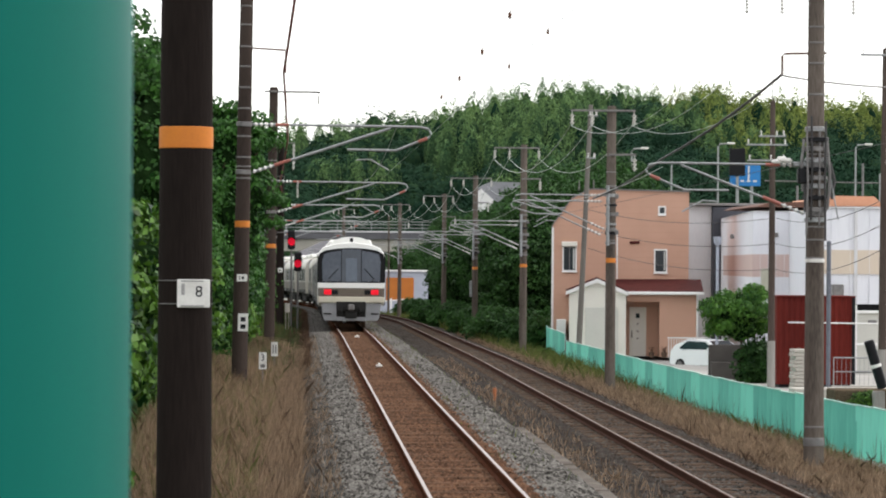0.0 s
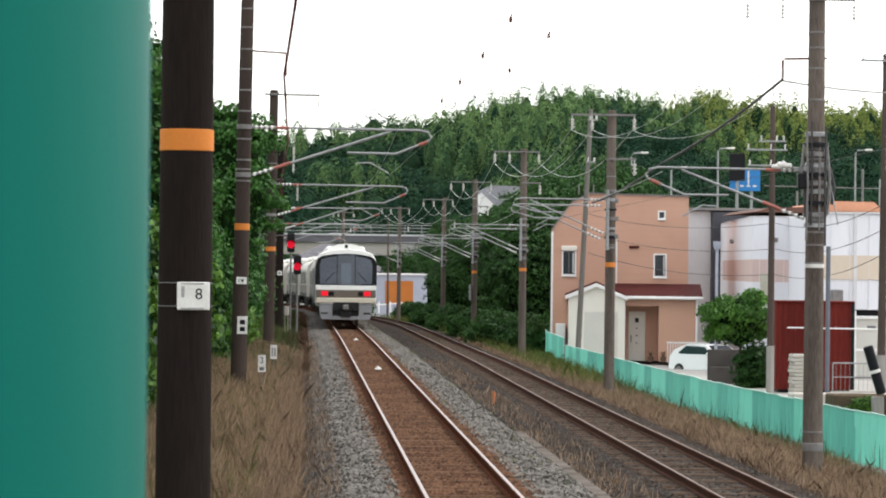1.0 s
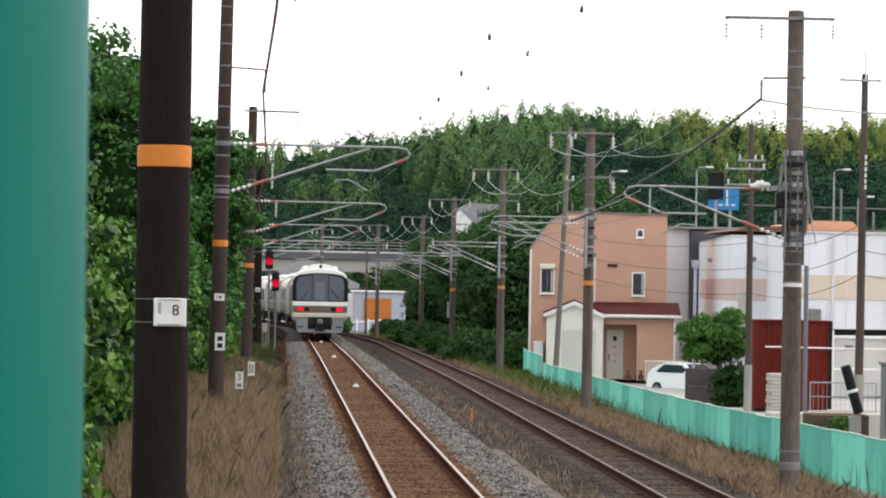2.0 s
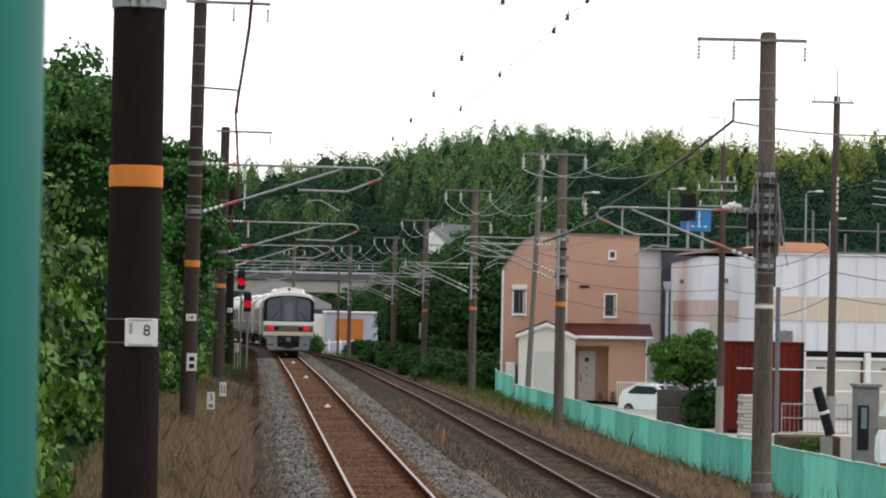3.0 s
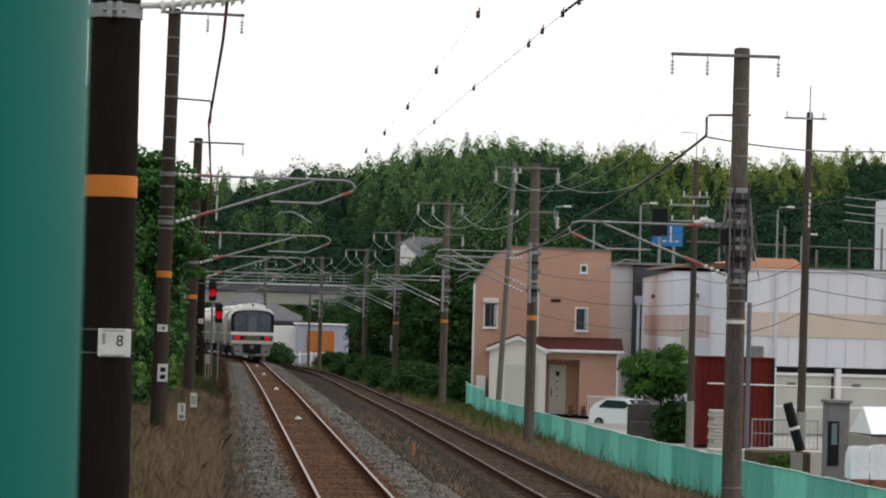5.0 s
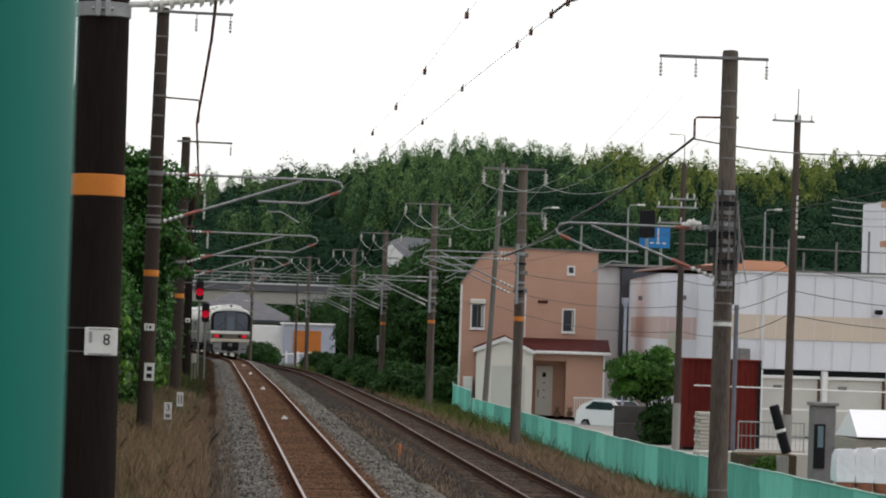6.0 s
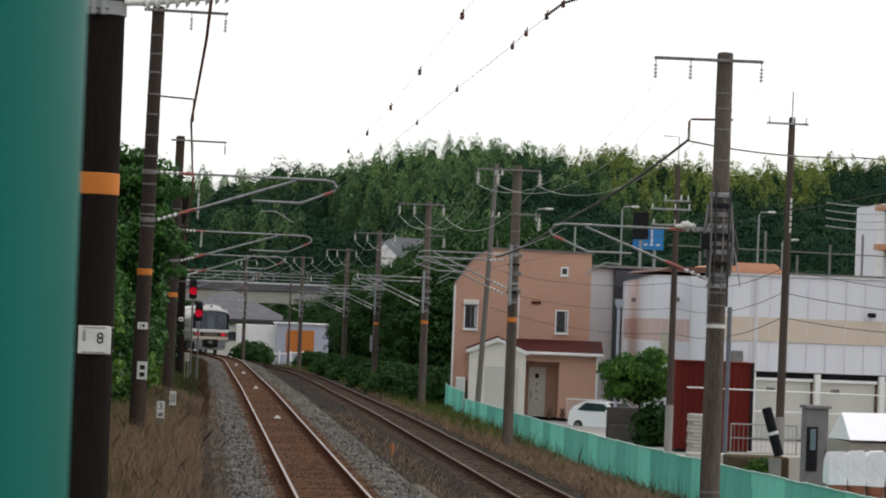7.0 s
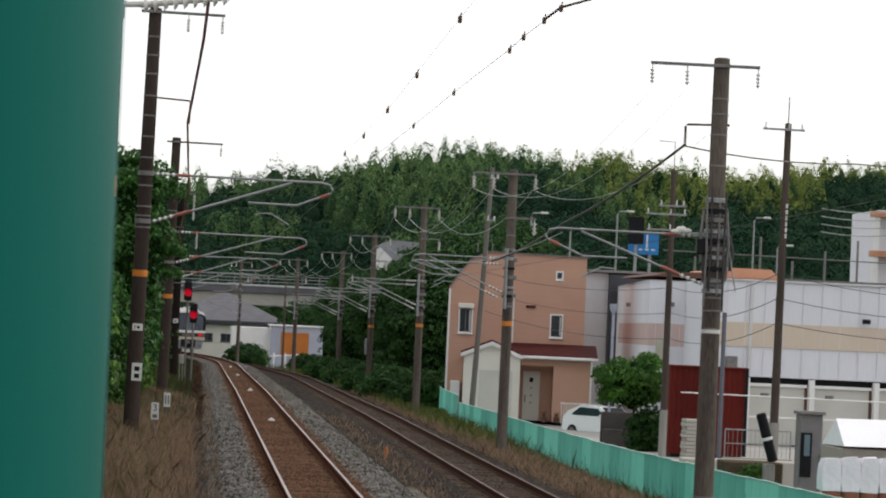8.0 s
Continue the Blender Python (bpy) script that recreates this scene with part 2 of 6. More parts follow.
# ---- mesh tools ----
class Build:
    """Gathers pieces of one mesh."""

    def __init__(self):
        self.v, self.f, self.k = [], [], []

    def add(self, verts, faces, k=0):
        n = len(self.v)
        self.v += [tuple(p) for p in verts]
        self.f += [tuple(n + i for i in f) for f in faces]
        self.k += [k] * len(faces)
        return self

    def box(self, x0, x1, y0, y1, z0, z1, c=0.0, m=None, k=0):
        """A box with chamfered edges."""
        lo, hi = (x0, y0, z0), (x1, y1, z1)
        if c <= 0:
            vs = [Vector((hi[0] if i & 1 else lo[0], hi[1] if i & 2 else lo[1], hi[2] if i & 4 else lo[2])) for i in range(8)]
            fs = [(0, 2, 3, 1), (4, 5, 7, 6), (0, 1, 5, 4), (2, 6, 7, 3), (0, 4, 6, 2), (1, 3, 7, 5)]
        else:
            vs, idx = [], {}
            for i in range(8):
                s = [1 if i >> a & 1 else -1 for a in range(3)]
                for a in range(3):
                    idx[(i, a)] = len(vs)
                    vs.append(Vector([(hi[b] if s[b] > 0 else lo[b]) - (0 if b == a else s[b] * c) for b in range(3)]))
            fs = []
            for a in range(3):
                b, d = (a + 1) % 3, (a + 2) % 3
                for s in (0, 1):
                    q = [s << a | i << b | j << d for i, j in ((0, 0), (1, 0), (1, 1), (0, 1))]
                    f = [idx[(i, a)] for i in q]
                    fs.append(tuple(f if s else f[::-1]))
                for i in (0, 1):
                    for j in (0, 1):
                        p, q = i << b | j << d, 1 << a | i << b | j << d
                        f = [idx[(p, b)], idx[(q, b)], idx[(q, d)], idx[(p, d)]]
                        fs.append(tuple(f if (i + j) % 2 else f[::-1]))
            for i in range(8):
                f = [idx[(i, 0)], idx[(i, 1)], idx[(i, 2)]]
                fs.append(tuple(f if bin(i).count("1") % 2 else f[::-1]))
        if m is not None:
            vs = [m @ p for p in vs]
        return self.add(vs, fs, k)

    def tube(self, pts, r, n=8, r1=None, k=0):
        """A round bar along points, tapering from r to r1."""
        pts = [Vector(p) for p in pts]
        r1 = r if r1 is None else r1
        vs, fs = [], []
        for i, p in enumerate(pts):
            d = (pts[min(i + 1, len(pts) - 1)] - pts[max(i - 1, 0)]).normalized()
            a = d.orthogonal().normalized() if abs(d.z) > 0.95 else d.cross(Vector((0, 0, 1))).normalized()
            b = d.cross(a)
            q = r + (r1 - r) * i / max(1, len(pts) - 1)
            vs += [p + a * (q * math.cos(2 * math.pi * j / n)) + b * (q * math.sin(2 * math.pi * j / n)) for j in range(n)]
        for i in range(len(pts) - 1):
            fs += [(i * n + j, i * n + (j + 1) % n, (i + 1) * n + (j + 1) % n, (i + 1) * n + j) for j in range(n)]
        fs += [tuple(range(n))[::-1], tuple(range((len(pts) - 1) * n, len(pts) * n))]
        return self.add(vs, fs, k)

    def lathe(self, prof, at=(0, 0, 0), axis="z", n=16, k=0):
        """A turned shape: rows of (radius, height)."""
        vs, fs = [], []
        for r, h in prof:
            for j in range(n):
                c, s = r * math.cos(2 * math.pi * j / n), r * math.sin(2 * math.pi * j / n)
                p = {"z": (c, s, h), "y": (s, h, c), "x": (h, c, s)}[axis]
                vs.append(Vector(p) + Vector(at))
        for i in range(len(prof) - 1):
            fs += [(i * n + j, i * n + (j + 1) % n, (i + 1) * n + (j + 1) % n, (i + 1) * n + j) for j in range(n)]
        fs += [tuple(range(n))[::-1], tuple(range((len(prof) - 1) * n, len(prof) * n))]
        return self.add(vs, fs, k)

    def prism(self, poly, a0, a1, axis="y", k=0):
        """A polygon pushed along an axis. For y the polygon is (x, z), for x (y, z), for z (x, y)."""
        def put(p, a):
            return {"y": (p[0], a, p[1]), "x": (a, p[0], p[1]), "z": (p[0], p[1], a)}[axis]
        n = len(poly)
        vs = [put(p, a0) for p in poly] + [put(p, a1) for p in poly]
        fs = [(i, (i + 1) % n, n + (i + 1) % n, n + i) for i in range(n)] + [tuple(range(n))[::-1], tuple(range(n, 2 * n))]
        return self.add(vs, fs, k)

    def mesh(self, name, *mats, smooth=0.0):
        me = bpy.data.meshes.new(name)
        me.from_pydata(self.v, [], self.f)
        for m in mats:
            me.materials.append(m)
        if len(mats) > 1:
            me.polygons.foreach_set("material_index", self.k)
        bm = bmesh.new()
        bm.from_mesh(me)
        bmesh.ops.recalc_face_normals(bm, faces=bm.faces)
        for f in bm.faces:
            f.smooth = smooth > 0
        if smooth:
            for e in bm.edges:
                e.smooth = len(e.link_faces) < 2 or e.calc_face_angle(0) < radians(smooth)
        bm.to_mesh(me)
        bm.free()
        return me


def part(name, build, material, parent, label="", smooth=35):
    """One mesh object under a thing or part."""
    mats = material if isinstance(material, tuple) else (material,)
    ob = new(name, build.mesh(name, *mats, smooth=smooth) if isinstance(build, Build) else build)
    ob.parent = parent
    return tagged(ob, label)


def thing(name, label, category, at=None, group="", kind=""):
    ob = new(name)
    ob.empty_display_size = 0.2
    if at is not None:
        ob.matrix_basis = at
    return tagged(ob, label, category, group, kind)


def solid(name, build, material, label, category="", group="", kind="", smooth=35, at=None):
    """A thing of one mesh."""
    mats = material if isinstance(material, tuple) else (material,)
    ob = new(name, build.mesh(name, *mats, smooth=smooth))
    if at is not None:
        ob.matrix_basis = at
    return tagged(ob, label, category, group, kind)


def np_mesh(name, verts, faces, material, kinds=None):
    """A large mesh from arrays; all faces have the same number of corners."""
    me = bpy.data.meshes.new(name)
    n, c = faces.shape
    me.vertices.add(len(verts))
    me.vertices.foreach_set("co", np.ascontiguousarray(verts, dtype=np.float32).ravel())
    me.loops.add(n * c)
    me.loops.foreach_set("vertex_index", np.ascontiguousarray(faces, dtype=np.int32).ravel())
    me.polygons.add(n)
    me.polygons.foreach_set("loop_start", np.arange(0, n * c, c, dtype=np.int32))
    for m in material if isinstance(material, tuple) else (material,):
        me.materials.append(m)
    if kinds is not None:
        me.polygons.foreach_set("material_index", np.ascontiguousarray(kinds, dtype=np.int32))
    me.update(calc_edges=True)
    me.validate()
    return me


# ---- the line: two tracks, straight and then bending left, falling gently ----
def line_x(y):
    return 2.06 - (5.1e-4 * (y - 215) ** 2 if y > 215 else 0.0)


def line_z(y):
    return -0.0036 * max(0.0, y - 125)


OFF2, DROP2 = 4.9, -0.73


def line_pose(y, off=0.0, dz=0.0):
    turn = math.degrees(math.atan(1.02e-3 * (y - 215))) if y > 215 else 0.0
    slope = -0.206 if y > 125 else 0.0
    return pose(line_x(y) + off, y, line_z(y) + dz, slope, 0, turn)


# ---- ground: one sheet ----
# offset from the first track, height above its rails, material of the strip to the next row
M_GROUND = (M_SOIL, M_BALLAST, M_BALLAST_RUST, M_BALLAST_DARK, M_YARD, M_WOODS)
PROFILE = [(-400, 14, 5), (-60, 12, 5), (-20, 6.0, 5), (-10, 3.0, 5), (-6, 1.0, 5), (-4.2, 0.12, 0), (-3.2, -0.05, 0), (-2.6, -0.2, 3), (-2.2, -0.35, 3), (-1.95, -0.3, 3),
           (-1.6, -0.17, 1), (-0.78, -0.15, 2), (-0.55, -0.17, 2), (0.0, -0.16, 2), (0.55, -0.17, 2), (0.85, -0.15, 1), (1.3, -0.17, 1), (1.6, -0.22, 1), (1.9, -0.36, 3), (2.25, -0.72, 3),
           (2.75, -0.86, 3), (3.3, -0.94, 3), (3.9, -0.9, 3), (4.4, -0.9, 3), (4.9, -0.89, 3), (5.5, -0.9, 3), (5.9, -0.93, 3), (6.5, -1.05, 3), (7.0, -1.1, 0), (8.2, -1.25, 0),
           (9.4, -1.55, 0), (10.4, -1.62, 4), (13, -1.65, 4), (40, -1.6, 5), (80, -1.0, 5), (500, 4, 5)]


def make_ground():
    ys = [-300, -60, -20, 0] + [10 + 1.0 * i for i in range(110)] + [120 + 4 * i for i in range(80)] + [460, 520, 700, 1200, 3000]
    vs, fs, ks = [], [], []
    n = len(PROFILE)
    for y in ys:
        f = min(max(y, 0), 420)
        for d, z, _ in PROFILE:
            far = min(1.0, max(0.0, (abs(d) - 20) / 30))
            x = d + line_x(f) * (1 - far)
            h = z + line_z(f)
            if -6 < d < 12:
                h += 0.05 * noise.noise((x * 0.9, y * 0.5, 0)) * (2 if d < -2 or d > 6.4 else 0.35)
            vs.append((x, y, h))
    for i in range(len(ys) - 1):
        for j in range(n - 1):
            fs.append((i * n + j, i * n + j + 1, (i + 1) * n + j + 1, (i + 1) * n + j))
            ks.append(PROFILE[j][2])
    ob = new("ground", np_mesh("ground", np.array(vs), np.array(fs), M_GROUND, ks))
    tagged(ob, "railway formation of ballast, dry soil and paved yards", "ground", kind="structure")


def profile_z(d, y):
    for (d0, z0, _), (d1, z1, _) in zip(PROFILE, PROFILE[1:]):
        if d0 <= d <= d1:
            return z0 + (z1 - z0) * (d - d0) / (d1 - d0) + line_z(min(max(y, 0), 420))
    return 0.0


make_ground()


def track(name, label, off, dz, side_mat, worn):
    """Two rails swept along the line; the sleepers come last in the file."""
    t = thing(name, label, "railway track", kind="structure")
    prof = [(-0.06, -0.15), (0.06, -0.15), (0.06, -0.138), (0.012, -0.12), (0.012, -0.045), (0.033, -0.035), (0.033, -0.01), (0.022, 0.0), (-0.022, 0.0), (-0.033, -0.01),
            (-0.033, -0.035), (-0.012, -0.045), (-0.012, -0.12), (-0.06, -0.138)]
    ys = [-40, 0] + [20 + 4 * i for i in range(110)]
    for side in (-0.566, 0.566):
        b = Build()
        vs, n = [], len(prof)
        for y in ys:
            m = line_pose(y, off, dz)
            vs += [m @ Vector((side + px, 0, pz)) for px, pz in prof]
        b.add(vs, [(i * n + j, i * n + (j + 1) % n, (i + 1) * n + (j + 1) % n, (i + 1) * n + j) for i in range(len(ys) - 1) for j in range(n)])
        b.k = [1 if j == 7 else 0 for i in range(len(ys) - 1) for j in range(n)]
        part("rail", b, (side_mat, worn), t, smooth=25)
    return t


track_a = track("railway_track_1", "straight narrow gauge track with rusty rails and bright rail heads", 0, 0, M_RAIL, M_RAILTOP)
track_b = track("railway_track_2", "lower dark rusted track beside the ballast slope", OFF2, DROP2, M_RAIL2, mat("dull_rail_head", (0.17, 0.125, 0.1), (0.1, 0.07, 0.055), 0.6, 3, 60, 0.02, metal=0.3))

# Concrete edging between the tracks.
b = Build()
for i in range(12):
    y = 40 + i * 2.0
    b.box(3.95, 4.22, y + 0.01, y + 1.98, -1.2, -0.36 - 0.006 * (i % 3), 0.03)
solid("kerb", b, mat("stained_concrete", (0.17, 0.148, 0.128), (0.06, 0.05, 0.042), 0.95, 1.5, 18, 0.5, spec=0.03), "low weathered concrete edging between the tracks", "kerb", kind="structure")

# The platform under the camera.
b = Build()
b.box(-6, 0.42, -40, 2.2, -0.6, 1.1, 0.03)
solid("platform", b, M_CONC, "plain concrete platform end", "platform", kind="structure")

# The green column beside the camera.
COL_R = 0.11
col = thing("platform_column", "glossy green painted round steel column on the platform", "column", pose(-0.0405 - COL_R, 0.8, 1.1))
part("shaft", Build().lathe([(COL_R, 0.02), (COL_R, 3.4)], n=96), M_GREEN, col)
part("base_plate", Build().box(-0.17, 0.17, -0.17, 0.17, 0, 0.02, 0.004), M_GREEN, col)


# ---- catenary poles ----
def ring(b, r, z, h, grow=0.008, n=24):
    b.lathe([(r, z), (r + grow, z + 0.004), (r + grow, z + h - 0.004), (r, z + h)], n=n)


def insulator(b, p0, p1, r=0.06, n=5):
    """A string of porcelain sheds from p0 to p1."""
    p0, p1 = Vector(p0), Vector(p1)
    b.tube([p0, p1], r * 0.35, 8)
    for i in range(n):
        a, c = p0.lerp(p1, (i + 0.25) / n), p0.lerp(p1, (i + 0.7) / n)
        b.tube([a, c], r, 10, r * 0.55)


def pole(x, y, z0, z1, r0, r1, material, label, straps=(), orange=None, group="catenary poles"):
    t = thing("catenary_pole", label, "utility pole", pose(x, y, z0), group)
    h = z1 - z0

    def rad(z):
        return r0 + (r1 - r0) * (z - z0) / h
    part("shaft", Build().lathe([(r0, -0.3), (r1, h - 0.05), (r1 * 0.93, h - 0.01), (r1 * 0.6, h)], n=28), material, t)
    for s in straps:
        b = Build()
        ring(b, rad(s), s - z0, 0.035)
        part("strap", b, M_STRAP, t)
    if orange:
        b = Build()
        ring(b, rad(orange), orange - z0 - 0.07, 0.14, 0.004)
        part("orange_band", b, M_ORANGE, t, "orange painted band")
    t["r"] = r0
    return t


def cantilever(t, s, r, z_top, z_low, reach, tip_drop, inner, brace, red=True):
    """Top tube, hooked end, slanting strut and steady arm; s is the side on which it reaches out."""
    b = Build()
    b.tube([(s * r, 0, z_top), (s * (reach - 0.25), 0, z_top + 0.02), (s * (reach - 0.06), 0, z_top - 0.02), (s * reach, 0, z_top - 0.12), (s * (reach - 0.04), 0, z_top - 0.2),
            (s * (reach - 0.75), 0, z_top - tip_drop), (s * (reach - inner), 0, z_top - tip_drop)], 0.027 if s > 0 else 0.022, 8)
    part("top_tube", b, M_GALV, t, "galvanised bent tube")
    b = Build().tube([(s * (r + 0.05), 0, z_low), (s * brace, 0, z_top - 0.02)], 0.03 if s > 0 else 0.024, 8)
    part("strut", b, M_GALV, t)
    b = Build()
    insulator(b, (s * (r + 0.04), 0, z_low + 0.005), (s * (r + 0.5), 0, z_low + 0.005 + (z_top - z_low) * 0.45 / (brace - r)), 0.05, 4)
    part("insulator", b, M_PORC, t)
    b = Build()
    insulator(b, (s * (r + 0.05), 0, z_top), (s * (r + 0.5), 0, z_top), 0.055, 4)
    part("insulator", b, M_PORC, t)
    b = Build().tube([(s * (reach - inner + 0.2), 0, z_top - tip_drop - 0.22), (s * (reach - inner + 0.5), 0, z_top - tip_drop - 0.2), (s * (reach - inner + 0.9), 0, z_top - tip_drop - 0.42)], 0.018, 6)
    part("steady_arm", b, M_GALV, t)
    if red:
        k = 0.45 / (brace - r) * (z_top - z_low)
        part("sleeve", Build().tube([(s * (r + 0.5), 0, z_low + 0.005 + k), (s * (r + 0.85), 0, z_low + 0.005 + k * 1.78)], 0.036, 8), M_RED, t, "red insulating sleeve")
        part("sleeve", Build().tube([(s * (r + 0.52), 0, z_top), (s * (r + 0.8), 0, z_top + 0.002)], 0.034, 8), M_RED, t, "red insulating sleeve")
        part("sleeve", Build().tube([(s * (reach - 0.08), 0, z_top - 0.225), (s * (reach - 0.27), 0, z_top - 0.2 - (tip_drop - 0.2) * 0.33)], 0.036, 8), M_RED, t, "red insulating sleeve")
    for z in (z_top, z_low):
        b = Build()
        ring(b, r, z - 0.05, 0.1, 0.015)
        part("bracket", b, M_STRAP, t)


def crossarm(t, s0, s1, z, drops, hang=0.4, fat=0.045):
    """A steel arm across the pole with hanging insulators."""
    part("crossarm", Build().box(s0, s1, -0.2, -0.13, z - 0.03, z + 0.03, 0.006), M_STRAP, t)
    for d in drops:
        b = Build()
        b.tube([(d, -0.165, z), (d, -0.165, z - 0.12)], 0.012, 6)
        insulator(b, (d, -0.165, z - 0.12), (d, -0.165, z - hang), fat, 3 if fat > 0.05 else 4)
        part("insulator", b, M_PORC, t)


def bars(b, x0, x1, y, z0, z1, rows):
    """Unreadable lines of writing as plain bars: rows of (x, z, width, height) in parts of the plate."""
    w, h = x1 - x0, z1 - z0
    for u, v, du, dv in rows:
        b.box(x0 + u * w, x0 + (u + du) * w, y - 0.003, y, z0 + v * h, z0 + (v + dv) * h)


def plate(t, x, y, z0, z1, w, rows):
    p = part("number_plate", Build().box(x - w / 2, x + w / 2, y - 0.008, y, z0, z1, 0.002), M_PLATE, t, "small white enamel plate with dark marks")
    for row in rows:
        b = Build()
        bars(b, x - w / 2, x + w / 2, y - 0.0085, z0, z1, [row])
        part("mark", b, M_BLACK, p)


def text_mesh(name, body, size, material, parent, m):
    cu = bpy.data.curves.new(name, "FONT")
    cu.body, cu.size, cu.align_x, cu.align_y, cu.extrude = body, size, "CENTER", "CENTER", 0.001
    ob = bpy.data.objects.new(name, cu)
    scene.collection.objects.link(ob)
    me = bpy.data.meshes.new_from_object(ob.evaluated_get(bpy.context.evaluated_depsgraph_get()))
    bpy.data.objects.remove(ob)
    me.materials.append(material)
    o = new(name, me)
    o.parent, o.matrix_basis = parent, m
    return o


# nearest pole of the left row
LX1 = -0.76
p = pole(LX1, 22, -0.1, 9.0, 0.185, 0.15, M_POLE, "thick dark stained concrete pole with orange band and white plate", (5.6,), 3.505)
b = Build()
ring(b, 0.166, 4.69, 0.095, 0.012)
b.box(-0.05, -0.012, -0.215, -0.17, 4.685, 4.79, 0.006)
b.box(0.012, 0.05, -0.215, -0.17, 4.685, 4.79, 0.006)
b.tube([(-0.07, -0.195, 4.735), (0.07, -0.195, 4.735)], 0.012, 8)
part("clamp", b, M_GALV, p, "bolted galvanised clamp")
b = Build()
b.tube([(0.16, -0.05, 4.78), (0.36, -0.05, 4.79)], 0.02, 8)
insulator(b, (0.28, -0.05, 4.78), (0.85, -0.05, 4.86), 0.055, 9)
part("insulator", b, M_PORC, p, "long ribbed porcelain insulator")
part("arm", Build().tube([(0.16, 0.02, 4.87), (1.1, 0.02, 4.9)], 0.014, 6), M_RUSTY, p)
for z in (2.58, 2.43):
    b = Build()
    ring(b, 0.1765, z + 0.1, 0.006, 0.003)
    part("wire_tie", b, M_STRAP, p)
pl = part("number_plate", Build().box(-0.045, 0.165, -0.2, -0.19, 2.41 + 0.1, 2.59 + 0.1, 0.004), M_PLATE, p, "white plate with worn dark figures")
text_mesh("figure", "8", 0.1, M_BLACK, pl, pose(0.095, -0.202, 2.61, 90))
M_FADED = mat("faded_mark", (0.35, 0.34, 0.33), None, 0.7)
for row in ((0.13, 0.45, 0.1, 0.4), (0.12, 0.03, 0.7, 0.05), (0.12, 0.92, 0.7, 0.05)):
    b = Build()
    bars(b, -0.045, 0.165, -0.2005, 2.51, 2.69, [row])
    part("mark", b, M_FADED, pl)

# second and third poles of the left row, with arms over the first track
p = pole(-1.30, 73, -0.05, 9.25, 0.175, 0.135, M_POLE_MID, "dark concrete pole with orange band and steel arm", (8.6, 8.2, 7.8, 7.33, 6.9, 6.45, 6.0, 5.4, 4.95, 4.75, 4.5), 3.53)
p.matrix_basis = pose(-1.352, 73, -0.05, 0, 0.74, 0)
cantilever(p, 1, 0.155, 5.73, 4.70, 4.02, 0.5, 1.8, 3.15)
crossarm(p, -0.3, 1.5, 9.2, (0.72, 1.45))
part("bracket_arm", Build().tube([(-0.15, 0, 7.38), (0.84, 0, 7.34), (0.86, 0, 7.28), (0.86, 0, 6.85)], 0.022, 6), M_RUSTY, p)
plate(p, 0.02, -0.17, 2.35, 2.5, 0.22, [(0.2, 0.25, 0.08, 0.5), (0.45, 0.3, 0.25, 0.4)])
plate(p, 0.06, -0.175, 1.28, 1.66, 0.22, [(0.25, 0.15, 0.5, 0.25), (0.25, 0.55, 0.5, 0.25)])
p = pole(-1.03, 110, -0.1, 8.4, 0.175, 0.14, M_POLE_MID, "dark concrete pole with orange band and steel arm", (7.2, 6.6, 6.0, 4.2, 3.9), 3.25)
p.matrix_basis = pose(-1.08, 110, -0.1, 0, 0.7, 0)
cantilever(p, 1, 0.155, 5.45, 4.45, 4.4, 0.53, 2.0, 3.3)
crossarm(p, -0.3, 1.5, 8.35, (0.4, 1.45))
for x, z0, z1 in ((0.68, 5.84, 6.67), (0.83, 4.93, 5.48)):
    b = Build()
    insulator(b, (x, 0, z1), (x, 0, z0), 0.05, 6)
    part("insulator", b, M_PORC, p, "white hanging insulator string")
part("bracket_arm", Build().tube([(0.1, 0, 6.7), (0.72, 0, 6.7)], 0.02, 6), M_STRAP, p)
p = pole(-0.97, 146, -0.2, 7.75, 0.175, 0.14, M_POLE, "dark concrete pole with steel arm", (7.0, 6.4, 4.0), None)
cantilever(p, 1, 0.155, 5.4, 4.5, 4.3, 0.5, 1.6, 2.9)
plate(p, 0.0, -0.18, 2.5, 2.68, 0.2, [(0.2, 0.25, 0.5, 0.4)])
p = pole(-1.55, 184, -0.3, 7.4, 0.17, 0.135, M_POLE, "dark concrete pole with steel arm", (6.0,), None)
cantilever(p, 1, 0.155, 5.3, 4.4, 4.6, 0.5, 1.6, 2.9)
p = pole(-2.4, 226, -0.4, 7.2, 0.17, 0.135, M_POLE, "dark concrete pole with steel arm", (6.0,), None)
cantilever(p, 1, 0.155, 5.2, 4.3, 4.9, 0.5, 1.6, 2.9)

# right row
p = pole(9.86, 65, -1.3, 8.12, 0.20, 0.155, M_POLE2, "weathered grey concrete pole with straps, arm and crossarms", (7.3, 7.0, 6.6, 6.0, 5.3, 5.05, 4.85, 4.2, 3.7, 3.45, 3.2, 2.85, -0.4), None)
cantilever(p, -1, 0.17, 4.66 + 1.3, 3.72 + 1.3, 3.28, 0.5, 1.6, 2.6)
crossarm(p, -1.4, 0.72, 7.95 + 1.3, (-1.37, -0.69, 0.69))
part("bracket_arm", Build().tube([(0.2, 0, 6.82 + 1.3), (-0.62, 0, 6.80 + 1.3), (-0.655, 0, 6.76 + 1.3), (-0.655, 0, 6.40 + 1.3)], 0.025, 6), M_RUSTY, p)
b = Build()
insulator(b, (-0.655, 0, 6.65 + 1.3), (-0.655, 0, 6.4 + 1.3), 0.04, 4)
part("insulator", b, M_PORC, p)
